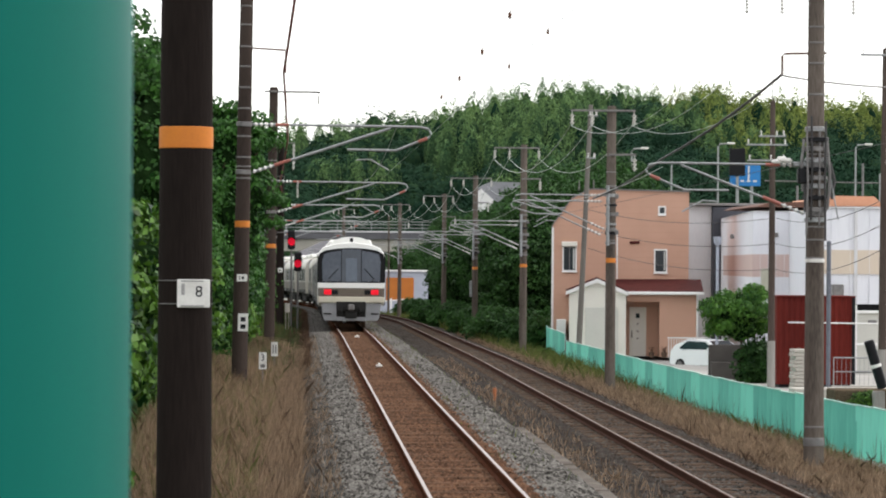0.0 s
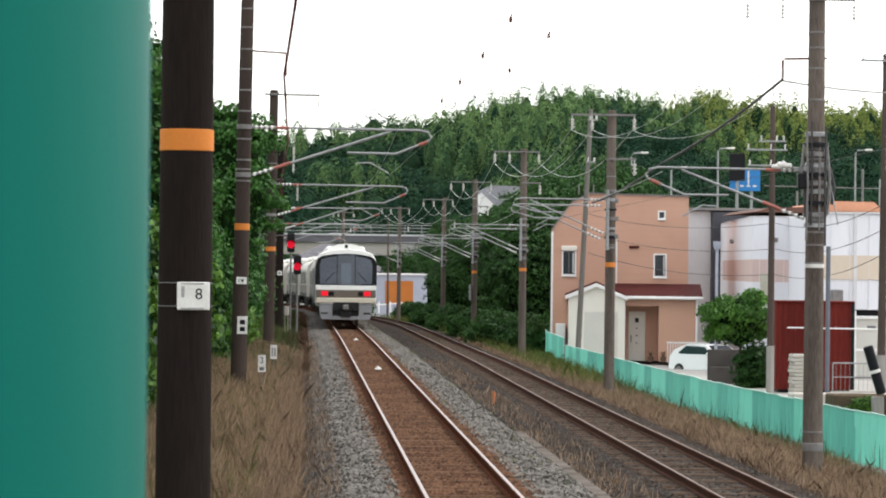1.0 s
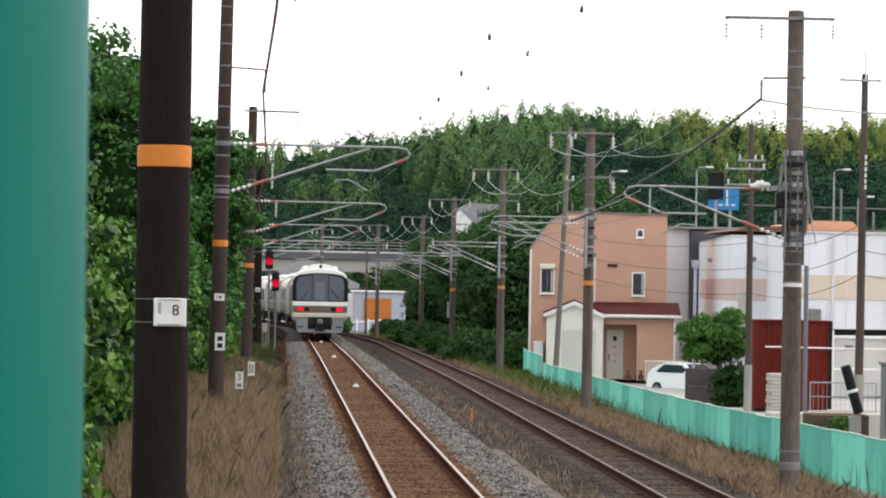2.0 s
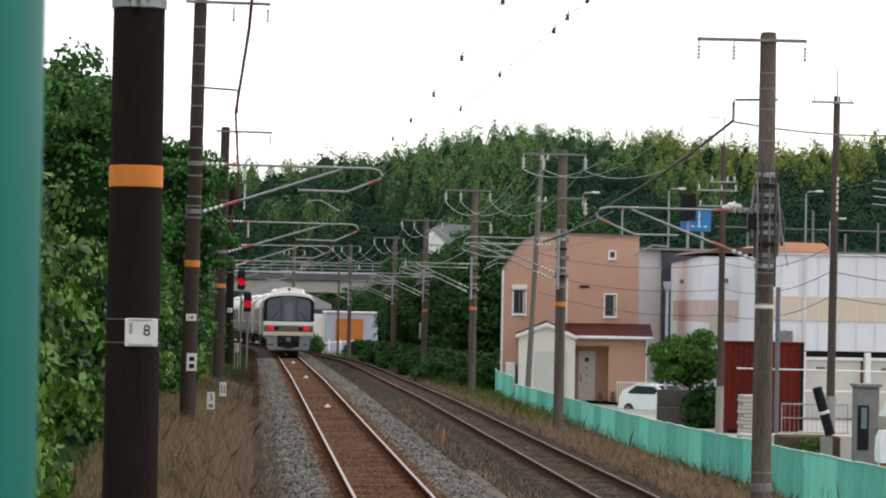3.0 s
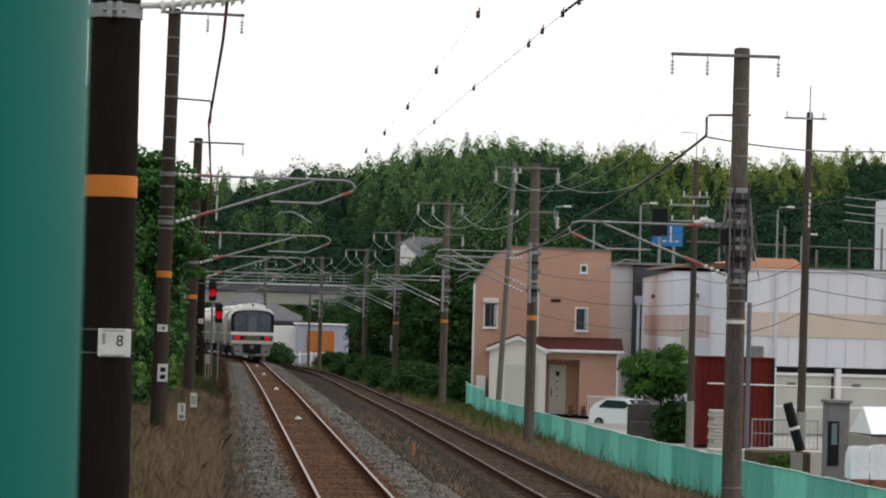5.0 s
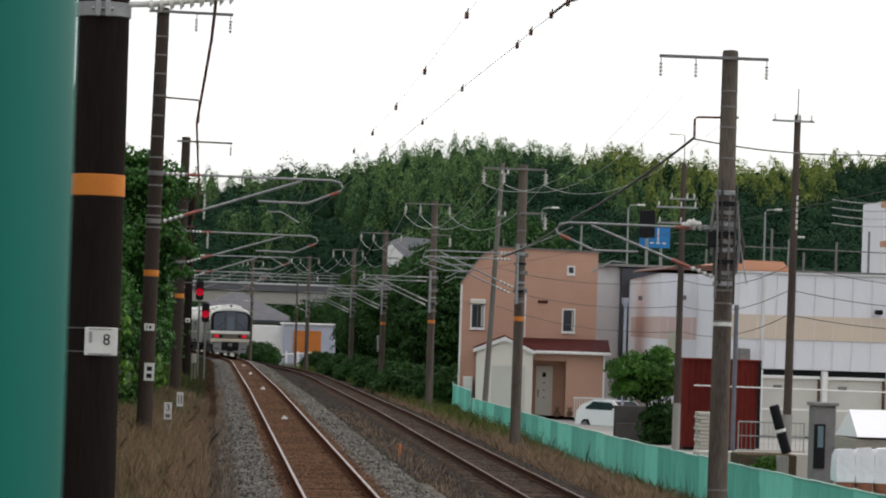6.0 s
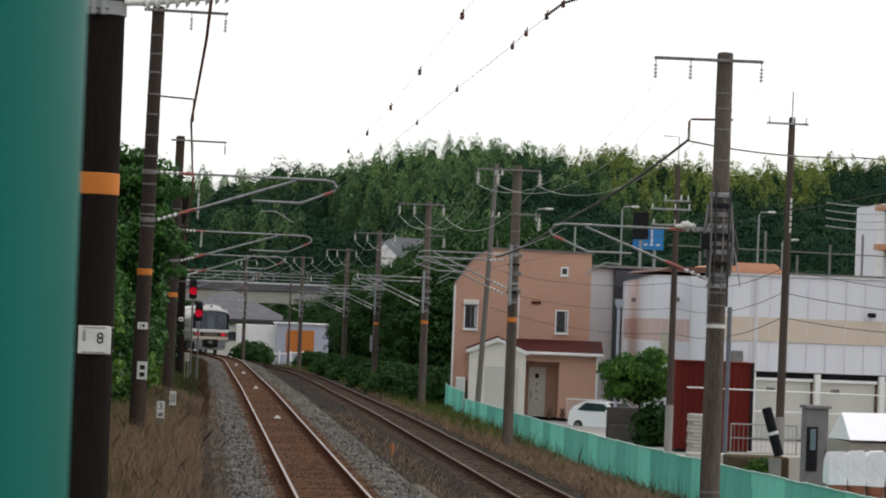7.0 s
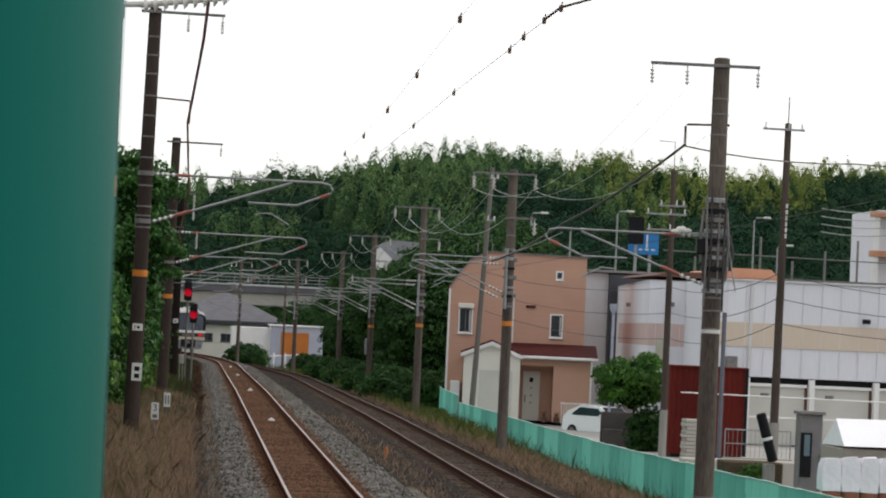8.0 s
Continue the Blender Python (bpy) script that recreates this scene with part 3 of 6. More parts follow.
for k, (dx, z0, z1) in enumerate([(-0.26, 4.15, 5.15), (-0.2, 3.75, 4.6), (0.22, 3.8, 5.2), (0.3, 4.0, 4.7)]):
    b = Build().tube([(dx, -0.12, z0 + 1.3), (dx * 1.15, -0.16, (z0 + z1) / 2 + 1.3), (dx * 0.9, -0.1, z1 + 1.3)], 0.03, 6)
    part("cable_loop", b, M_WIRE if k % 2 else M_STRAP, p)
part("stay", Build().tube([(0.1, -0.1, 5.3 + 1.3), (0.42, -0.2, 3.6 + 1.3)], 0.014, 6), M_GALV, p)
for k, z in enumerate((3.55, 3.75, 3.98, 4.2, 4.36, 4.52, 4.7, 4.92, 5.1, 5.3)):
    g = 0.215 + 0.02 * (k % 3)
    part("collar", Build().lathe([(0.185, z + 1.3), (g, z + 1.31), (g, z + 1.38), (0.185, z + 1.4)], n=20), (M_GALV, M_STRAP, M_BLACK)[k % 3], p)
for k, (dx, z0, z1) in enumerate([(-0.2, 3.3, 5.4), (-0.11, 3.6, 5.6), (0.05, 3.5, 5.3), (0.17, 3.2, 5.5)]):
    part("riser_cable", Build().tube([(dx, -0.2, z0 + 1.3), (dx * 0.9, -0.24, (z0 + z1) / 2 + 1.3), (dx, -0.19, z1 + 1.3)], 0.022, 6), (M_STRAP, M_WIRE)[k % 2], p)
part("white_band", Build().lathe([(0.183, 2.78 + 1.3), (0.19, 2.785 + 1.3), (0.19, 2.85 + 1.3), (0.183, 2.855 + 1.3)], n=20), M_PORC, p)
part("base_band", Build().lathe([(0.198, 0.55), (0.206, 0.56), (0.206, 0.7), (0.198, 0.71)], n=20), M_STRAP, p)
part("end_bracket", Build().box(-0.45, -0.15, -0.08, 0.08, 4.62 + 1.3, 4.72 + 1.3, 0.02), M_GALV, p)
for dx, dz, q in ((-0.66, 4.76, 0.06), (-0.56, 4.74, 0.05), (-0.76, 4.72, 0.045)):
    part("insulating_cover", Build().lathe([(q * 0.4, -0.1), (q, -0.06), (q, 0.06), (q * 0.4, 0.1)], (dx, -0.05, dz + 1.3), "x", 14), M_PORC, p, "white insulating cover")
part("cable_box", Build().box(-0.36, -0.17, -0.2, 0.02, 4.3 + 1.3, 4.6 + 1.3, 0.02), M_BLACK, p)

for (x, y, z0, z1, org, arm_z, tip, cross) in [
        (9.46, 104, -1.35, 7.60, 2.85, 4.85, 3.0, (-1.27, 0.72)), (9.63, 148, -1.25, 7.95, 2.66, 4.60, 3.2, (-1.32, 0.68)), (9.55, 188, -1.3, 7.62, 2.48, 4.5, 3.1, (-1.4, 0.9)),
        (9.24, 222, -1.5, 7.30, None, 4.3, 3.3, (-1.4, 0.6)), (7.7, 270, -1.7, 7.55, None, 4.2, 3.3, (-1.45, 0.8)), (3.7, 310, -1.9, 7.8, None, 4.0, 3.3, (-0.95, 1.0))]:
    p = pole(x, y, z0, z1, 0.168, 0.14, M_POLE2, "weathered grey concrete pole with arm over the lower track", (arm_z + 1.2, arm_z + 0.7, arm_z - 0.6, arm_z - 1.4), org)
    cantilever(p, -1, 0.155, arm_z - z0, arm_z - 1.05 - z0, tip, 0.4, 1.6, 2.5, False)
    crossarm(p, cross[0], cross[1], z1 - 0.15 - z0, (cross[0] + 0.04, (cross[0] + 0.04) * 0.5, cross[1] - 0.04), 0.45, 0.085)
    crossarm(p, -0.1, 0.75, z1 - 1.5 - z0, (0.7,), 0.5, 0.085)
    if y < 230:
        for o in [c for c in p.children if c.name.split(".")[0] in ("top_tube", "strut", "steady_arm", "insulator") and c.data.vertices[0].co.z < z1 - z0 - 2]:
            twin = o.copy()
            scene.collection.objects.link(twin)
            twin.location = (0.0, 1.3, -0.16)
    h = arm_z - z0
    part("conduit", Build().tube([(-0.11, -0.15, h - 1.55), (-0.11, -0.155, h + 0.3)], 0.055, 8), M_GALV, p, "pale cable conduit strapped to the pole")
    for k in range(7):
        b = Build()
        ring(b, 0.16, h - 1.5 + 0.29 * k, 0.07 + 0.03 * (k % 2), 0.014 + 0.012 * (k % 3 == 1), 20)
        part("strap", b, (M_STRAP, M_BLACK, M_GALV)[k % 3], p)
    for k in range(3):
        part("clamp_block", Build().box(0.1, 0.23, -0.14, -0.02, h - 1.2 + 0.55 * k, h - 1.06 + 0.55 * k, 0.015), M_STRAP, p)
    if y == 188:
        part("cable_box", Build().box(-0.3, -0.17, -0.16, 0.05, 2.2, 3.1, 0.01), M_GALV, p)

# thinner poles beyond the fence
def power_pole(x, y, z0, z1, r, label, arms, lean=0.0, material=M_POLE2):
    t = thing("power_pole", label, "utility pole", pose(x, y, z0, 0, lean, 0), "power poles")
    h = z1 - z0
    part("shaft", Build().lathe([(r, -0.3), (r * 0.72, h - 0.03), (r * 0.5, h)], n=20), material, t)
    for z, a0, a1 in arms:
        part("crossarm", Build().box(a0, a1, -r - 0.06, -r, z - z0 - 0.03, z - z0 + 0.03, 0.004), M_GALV, t)
        for q in (a0 + 0.08, (a0 + a1) / 2 + 0.15, a1 - 0.08):
            b = Build()
            insulator(b, (q, -r - 0.03, z - z0 + 0.03), (q, -r - 0.03, z - z0 + 0.2), 0.04, 3)
            part("insulator", b, M_PORC, t)
    return t


p = power_pole(11.4, 140, -1.6, 9.35, 0.125, "slim leaning grey pole beside the salmon house", [(8.9, -0.1, 0.3), (7.15, -0.1, 0.3)], 2.45, mat("weathered_grey", (0.2, 0.185, 0.165), (0.11, 0.1, 0.09), 0.9, 2, 40, 0.2, streak=True, spec=0.05))
p = power_pole(16.385, 118, -1.6, 8.5, 0.13, "slim brown pole with crossarms in the yard", [(7.25, -0.5, 0.45), (6.95, -0.95, 0.5), (6.4, -0.9, 0.45)], 0, M_POLE3)
part("bracket_arm", Build().tube([(0, 0, 9.9), (0, 0, 11.1), (-0.55, 0, 11.12)], 0.02, 6), M_STRAP, p)
part("guard", Build().lathe([(0.14, 0.0), (0.14, 1.7)], n=20), M_CONC, p, "pale lower sleeve")
p = power_pole(16.33, 95, -1.6, 8.87, 0.13, "tall dark pole with thin mast and crossarm", [(8.67, -0.75, 0.45)], 0.33, M_POLE3)
part("mast", Build().tube([(0, 0, 10.4), (0, 0, 11.2)], 0.016, 6), M_STRAP, p)
part("guard", Build().lathe([(0.15, 0.0), (0.15, 1.98)], n=20), M_CONC, p, "pale lower sleeve")
for k in range(6):
    part("fuse_box", Build().box(0.02, 0.07, -0.17, -0.1, 7.2 + 0.17 * k, 7.32 + 0.17 * k, 0.008), M_PORC, p)
p = power_pole(7.33, 290, -1.9, 6.9, 0.1, "slim pale pole near the bridge", [], 0, M_POLE2)

# ---- wires ----
def wire(name, pts, r, material, label, sag=0.0, n=16, r1=None):
    pts = [Vector(p) for p in pts]
    b = Build()
    run = []
    for a, c in zip(pts, pts[1:]):
        for i in range(n):
            u = i / n
            q = a.lerp(c, u)
            q.z -= 4 * sag * u * (1 - u)
            run.append(q)
    run.append(pts[-1])
    b.tube(run, r, 6, r1)
    return solid(name, b, material, label, "cable", "overhead wires")


def clips(name, pts, label):
    for q in pts:
        b = Build()
        b.box(-0.016, 0.016, -0.03, 0.03, -0.04, 0.02, 0.006)
        b.tube([(0, 0, 0), (0.012, 0, 0.05)], 0.006, 6)
        solid(name, b, M_RUSTY, label, "wire clip", "wire clips", at=pose(*q))


wire("contact_wire", [(1.98, 12, 5.35), (2.03, 28, 5.253), (2.03, 38.7, 5.137), (2.03, 50, 5.178), (2.15, 73, 4.97), (1.9, 110, 4.8), (2.2, 146, 4.75), (1.9, 184, 4.6), (1.5, 226, 4.4)], 0.0012, M_WIRE2, "thin overhead contact wire")
clips("wire_clip", [(2.03, 28.0, 5.253), (2.03, 33.5, 5.176), (2.03, 38.7, 5.137), (2.03, 44.3, 5.138), (2.03, 50.1, 5.178)], "small dark clip on the overhead wire")
wire("feeder_wire", [(3.36, 27.2, 5.5), (3.0, 29.28, 5.5), (2.96, 32.3, 5.5), (2.97, 33.9, 5.5), (2.91, 40.5, 5.5), (2.88, 47.7, 5.5), (2.8, 60, 5.5), (2.6, 110, 5.5)], 0.0028, M_WIRE2, "thin feeder wire over the track")
clips("wire_clip", [(3.0, 29.28, 5.51), (2.968, 30.4, 5.5), (2.96, 32.26, 5.5), (2.974, 33.87, 5.5), (2.912, 40.5, 5.5), (2.884, 47.7, 5.5)], "small dark clip on the overhead wire")
wire("insulated_lead", [(3.36, 27.2, 5.5), (3.0, 29.28, 5.51), (2.968, 30.4, 5.5)], 0.011, M_RUSTY, "brown insulated end of the feeder wire")
wire("messenger_wire", [(2.0, 73, 5.65), (2.0, 110, 5.4), (2.0, 146, 5.3)], 0.006, M_WIRE2, "pale messenger wire above the track", 0.25)
wire("contact_wire", [(6.9, 30, 4.2), (6.9, 65, 4.1), (6.95, 104, 4.05), (6.9, 148, 3.95), (6.8, 188, 3.8), (6.6, 222, 3.6)], 0.004, M_WIRE, "thin overhead contact wire")
wire("messenger_wire", [(6.9, 65, 4.6), (6.9, 104, 4.7), (6.9, 148, 4.55), (6.8, 188, 4.4), (6.6, 222, 4.2)], 0.008, M_WIRE2, "pale messenger wire above the track", 0.3)
wire("brown_cable", [(0.05, 40, 7.9), (-0.15, 60, 7.55), (-0.44, 73, 6.8)], 0.028, M_CABLE, "dark red-brown sagging feeder cable", 0.02)
wire("brown_cable", [(-0.44, 73, 6.8), (-0.42, 90, 6.0), (-0.75, 110, 5.35), (-0.8, 146, 5.0)], 0.024, M_CABLE, "dark red-brown sagging feeder cable", 0.04)
wire("black_cable", [(9.2, 65, 6.4), (8.7, 82, 5.3), (8.9, 104, 4.75)], 0.028, M_WIRE, "black sagging feeder cable", 0.1)
wire("pale_cable", [(9.2, 65, 6.38), (13.5, 70, 6.46), (18.0, 75, 6.95)], 0.018, M_STRAP, "grey sagging cable between the poles", 0.1)
for dx, dz in ((-1.33, 0.0), (-0.66, 0.0), (0.66, 0.0)):
    wire("feeder_wire", [(9.86 + dx, 65, 7.5), (9.46 + dx * 0.95, 104, 7.0)], 0.0015, M_WIRE2, "pale sagging feeder wire", 1.0, r1=0.011)
    wire("feeder_wire", [(9.46 + dx * 0.95, 104, 7.0), (9.63 + dx, 148, 7.35), (9.55 + dx, 188, 7.05), (9.24 + dx, 222, 6.75), (7.7 + dx, 270, 7.0), (3.7 + dx, 310, 7.2)], 0.011, M_WIRE2, "pale sagging feeder wire", 1.0)
for k in range(4):
    wire("distribution_wire", [(17.45, 95, 6.5 - 0.22 * k), (22.0, 95, 7.25 - 0.22 * k)], 0.014, M_WIRE2, "pale grouped distribution wire", 0.35)
for k in range(3):
    wire("service_wire", [(11.8, 140, 5.0 - 0.8 * k), (16.5, 118, 4.4 - 0.9 * k), (16.3, 95, 4.6 - 0.7 * k), (24, 92, 4.2 - 0.5 * k)], 0.011, M_WIRE, "thin black service wire", 0.35)

# ---- signals ----
def signal(x, y, z_lamp, label):
    t = thing("railway_signal", label, "railway signal", pose(x, y, line_z(y) - 0.3), "red signals")
    h = z_lamp - (line_z(y) - 0.3)
    part("post", Build().tube([(0, 0.12, 0), (0, 0.12, h + 0.3)], 0.045, 10), M_STRAP, t)
    head = part("head", Build().box(-0.17, 0.17, 0.0, 0.1, h - 0.35, h + 0.5, 0.05), M_BLACK, t)
    lamp = part("lamp", Build().lathe([(0.13, -0.03), (0.17, -0.06), (0.17, 0.0)], (0, 0, h), "y", 20), M_SIGNAL, head, "lit red lamp")
    hood = Build()
    hood.prism([(-0.24, h), (-0.2, h + 0.16), (0, h + 0.25), (0.2, h + 0.16), (0.24, h), (0.22, h + 0.02), (0.18, h + 0.14), (0, h + 0.225), (-0.18, h + 0.14), (-0.22, h + 0.02)], -0.2, 0.0)
    part("hood", hood, M_BLACK, head)


signal(-0.51, 150, 3.65, "tall black signal head with a lit red lamp")
signal(-0.22, 150, 2.68, "lower black signal head with a lit red lamp")
b = Build().box(-0.1, 0.1, -0.1, 0.1, 0, 0.34, 0.03)
b.box(-0.115, 0.115, -0.115, 0.115, 0.34, 0.38, 0.01)
for q in (-0.06, 0.06):
    b.box(q - 0.012, q + 0.012, -0.012, 0.012, -0.75, 0)
solid("relay_cabinet", b, M_CONC_PALE, "pale grey trackside relay cabinet on two legs", "cabinet", at=pose(-0.62, 138, 0.68))

# small trackside signs
for x, y, z, txt in [(-0.86, 74, 0.55, "3"), (-0.72, 88, 0.45, "")]:
    t = thing("trackside_sign", "small white number board on a thin post", "sign", pose(x, y, z - 0.75), "trackside signs")
    part("post", Build().tube([(0, 0.02, 0), (0, 0.02, 0.9)], 0.015, 8), M_STRAP, t)
    bd = part("board", Build().box(-0.085, 0.085, -0.01, 0, 0.58, 0.95, 0.003), M_PLATE, t)
    if txt:
        text_mesh("figure", txt, 0.2, M_BLACK, bd, pose(0, -0.0105, 0.83, 90))
    b = Build()
    bars(b, -0.085, 0.085, -0.0105, 0.58, 0.95, [(0.2, 0.1, 0.6, 0.2)] if txt else [(0.2, 0.2, 0.2, 0.6), (0.6, 0.2, 0.2, 0.6)])
    part("marks", b, M_STRAP, bd)
b = Build().tube([(0, 0, 0), (0, 0, 0.62)], 0.04, 10)
b.lathe([(0.05, 0.5), (0.05, 0.58)], n=10)
solid("marker_stake", b, mat("faded_orange", (0.5, 0.17, 0.07), None, 0.8), "faded orange marker stake in the ballast", "stake", at=pose(5.12, 90, -1.2))
for y in (93, 131, 172, 208):
    b = Build().box(-0.09, 0.09, -0.12, 0.12, 0, 0.06, 0.02)
    b.box(-0.04, 0.04, -0.08, 0.08, 0.06, 0.1, 0.02)
    solid("track_magnet", b, M_PLATE, "pale box between the rails on a sleeper", "track device", "track devices", at=pose(line_x(y) + 0.05, y, line_z(y) - 0.13))


# ---- the train ----
CAR_L, CAR_W = 19.6, 2.86


def car_section(inset=0.0, top=3.62):
    w = CAR_W / 2 - inset
    return [(-w + 0.06, 0.95), (-w, 1.15), (-w, 2.75), (-w + 0.08, 3.15), (-w + 0.35, 3.42), (-w + 0.8, 3.56), (0, top), (w - 0.8, 3.56), (w - 0.35, 3.42), (w - 0.08, 3.15), (w, 2.75), (w, 1.15), (w - 0.06, 0.95)]


def train_car(last):
    """A car whose rear face stands at y = 0 and which reaches forward; wheels touch z = 0."""
    t = thing("train_car", "cream and brown train car " + ("with rear cab and lit tail lights" if last else "with dark side windows"), "train", group="train cars")
    b = Build()
    sec = car_section()
    y0 = 0.55 if last else 0.25
    b.prism(sec, y0, CAR_L - 0.25)
    part("body", b, M_T_SIDE, t)
    w = CAR_W / 2
    for s in (-1, 1):
        # The near-black sill strip puts the shade low on the car side into colour.
        for name, z0, z1, m in (("brown_stripe", 1.2, 1.76, M_T_BROWN), ("sill_shade_band", 0.98, 1.2, M_UNDER)):
            b = Build().box(min(s * w, s * (w + 0.006)), max(s * w, s * (w + 0.006)), y0 + 0.05, CAR_L - 0.3, z0, z1)
            part(name, b, m, t)
        for k in range(8):
            ya = 1.6 + k * 2.15
            b = Build().box(min(s * w, s * (w + 0.008)), max(s * w, s * (w + 0.008)), ya, ya + 1.75, 1.85, 2.72, 0.003)
            part("side_window", b, M_GLASS, t)
        for ya in (3.4, 9.5, 15.6):
            b = Build().box(min(s * w, s * (w + 0.014)), max(s * w, s * (w + 0.014)), ya - 0.2, ya + 1.0, 1.0, 2.85, 0.004)
            d = part("door", b, M_T_GREY, t)
    for ya in (4.0, 12.5):
        b = Build().box(-0.95, 0.95, ya, ya + 2.8, 3.5, 3.82, 0.1)
        part("roof_unit", b, M_T_WHITE, t, "pale roof air-conditioning unit")
    b = Build()
    b.box(-1.15, 1.15, 0.8, CAR_L - 0.8, 0.72, 1.0, 0.02)
    for k in range(5):
        b.box(-1.2, 1.2, 5.0 + k * 2.0, 6.5 + k * 2.0, 0.3, 0.75, 0.03)
    part("underframe", b, M_UNDER, t)
    for yb in (2.9, CAR_L - 2.9):
        bog = part("bogie", Build().box(-0.95, 0.95, yb - 1.5, yb + 1.5, 0.35, 0.62, 0.05), M_UNDER, t)
        for dy in (-1.05, 1.05):
            for s in (-0.566, 0.566):
                part("wheel", Build().lathe([(0.4, -0.06), (0.43, -0.05), (0.43, 0.06), (0.2, 0.07)], (s, yb + dy, 0.43), "x", 20), M_RUSTY, bog)
    part("gangway", Build().box(-0.5, 0.5, CAR_L - 0.3, CAR_L + 0.35, 1.0, 3.0, 0.05), M_UNDER, t)
    if not last:
        part("end_face", Build().box(-1.2, 1.2, 0.1, 0.26, 1.0, 3.3, 0.1), M_T_GREY, t)
        return t
    # cab end
    b = Build()
    front = [(-w + 0.04, 1.08), (-w, 1.25), (-w, 2.85), (-w + 0.04, 3.2), (-w + 0.2, 3.44), (-w + 0.62, 3.59), (0, 3.68), (w - 0.62, 3.59), (w - 0.2, 3.44), (w - 0.04, 3.2), (w, 2.85), (w, 1.25), (w - 0.04, 1.08)]
    n = len(front)
    vs = []
    for y, k in ((0.6, 1.0), (0.35, 0.999), (0.15, 0.992), (0.03, 0.98)):
        vs += [(x * k, y, 1.0 + (z - 1.0) * (1 - (1 - k) * 0.6)) for x, z in front]
    b.add(vs, [(i * n + j, i * n + (j + 1) % n, (i + 1) * n + (j + 1) % n, (i + 1) * n + j) for i in range(3) for j in range(n)] + [tuple(range(3 * n, 4 * n))])
    cab = part("cab", b, M_T_WHITE, t, "white cab end")
    g = [(-1.42, 1.94), (-1.43, 2.9), (-1.36, 3.18), (-1.1, 3.32), (-0.6, 3.4), (0, 3.43), (0.6, 3.4), (1.1, 3.32), (1.36, 3.18), (1.43, 2.9), (1.42, 1.94)]
    part("window_mask", Build().prism(g, -0.012, 0.06), M_BLACK, cab, "black window surround")
    for s in (-1, 1):
        part("corner_window", Build().prism([(0.02, 1.96), (0.62, 1.96), (0.62, 2.85), (0.3, 3.16), (0.05, 3.14)], s * w - 0.012, s * w + 0.012, "x"), M_BLACK, cab, "black wraparound corner window", smooth=0)
        a = [(s * 0.44, 2.0), (s * 1.22, 2.0), (s * 1.24, 2.85), (s * 1.16, 3.16), (s * 0.85, 3.25), (s * 0.44, 3.31)]
        part("windscreen", Build().prism(a, -0.03, -0.011), M_T_GLASS, cab)
        part("tail_light", Build().box(s * 1.0 - 0.16, s * 1.0 + 0.16, -0.06, -0.01, 1.44, 1.66, 0.03), M_TAIL, cab, "lit red tail light")
        part("headlight", Build().box(s * 0.69 - 0.13, s * 0.69 + 0.13, -0.05, -0.01, 1.45, 1.64, 0.03), M_BLACK, cab)
        part("wiper", Build().tube([(s * 0.78, -0.05, 1.93), (s * 0.98, -0.05, 2.1), (s * 0.55, -0.05, 2.55)], 0.02, 6), M_BLACK, cab)
        part("skirt", Build().prism([(s * 0.62, 1.08), (s * 1.26, 1.08), (s * 1.2, 0.5), (s * 1.12, 0.34), (s * 0.62, 0.34)], 0.04, 0.4), M_T_GREY, cab, "grey corner skirt")
        part("step", Build().box(s * 1.0 - 0.16, s * 1.0 + 0.16, 0.0, 0.05, 0.6, 0.66, 0.01), M_UNDER, cab)
        part("hose", Build().tube([(s * 0.3, -0.05, 0.98), (s * 0.42, -0.12, 0.72), (s * 0.34, -0.05, 0.5)], 0.03, 6), M_UNDER, cab)
        part("grab_rail", Build().tube([(s * 1.35, -0.03, 1.3), (s * 1.35, -0.05, 1.75)], 0.014, 6), M_STRAP, cab)
    part("gangway_door", Build().box(-0.41, 0.41, -0.035, -0.01, 1.96, 3.36, 0.008), M_T_PANEL, cab)
    part("door_window", Build().box(-0.24, 0.24, -0.042, -0.034, 2.0, 2.98, 0.005), mat("pale_glass", (0.16, 0.185, 0.225), None, 0.2), cab)
    part("belt", Build().box(-1.42, 1.42, -0.035, 0.1, 1.71, 1.94, 0.025), M_T_WHITE, cab, "white belt rail")
    part("brown_stripe", Build().box(-1.41, 1.41, -0.012, 0.1, 1.36, 1.71, 0.01), M_T_BROWN, cab)
    part("cream_stripe", Build().box(-1.41, 1.41, -0.045, 0.1, 1.1, 1.36, 0.04), M_T_CREAM, cab)
    part("coupler_recess", Build().box(-0.62, 0.62, -0.055, 0.06, 0.74, 1.16, 0.02), M_UNDER, cab)
    part("lower_recess", Build().box(-0.62, 0.62, 0.08, 0.4, 0.34, 0.74, 0.02), M_UNDER, cab)
    part("plough", Build().box(-0.62, 0.62, 0.0, 0.1, 0.32, 0.5, 0.02), M_T_GREY, cab, "grey plough plate")
    part("coupler", Build().box(-0.14, 0.14, -0.4, 0.1, 0.78, 1.04, 0.05), M_STRAP, cab)
    part("jumper_box", Build().box(-0.25, 0.25, -0.12, 0.1, 0.44, 0.72, 0.03), M_UNDER, cab)
    hood = [(-0.82, 3.55), (-0.76, 3.74), (-0.4, 3.87), (0, 3.91), (0.4, 3.87), (0.76, 3.74), (0.82, 3.55)]
    part("roof_hood", Build().prism(hood, 0.2, 1.3), M_T_WHITE, cab, "white rounded hood on the roof")
    part("destination_lamp", Build().box(-0.07, 0.07, 0.185, 0.21, 3.68, 3.85, 0.01), M_BLACK, cab)
    return t


rear_car = train_car(True)
mid_car = train_car(False)
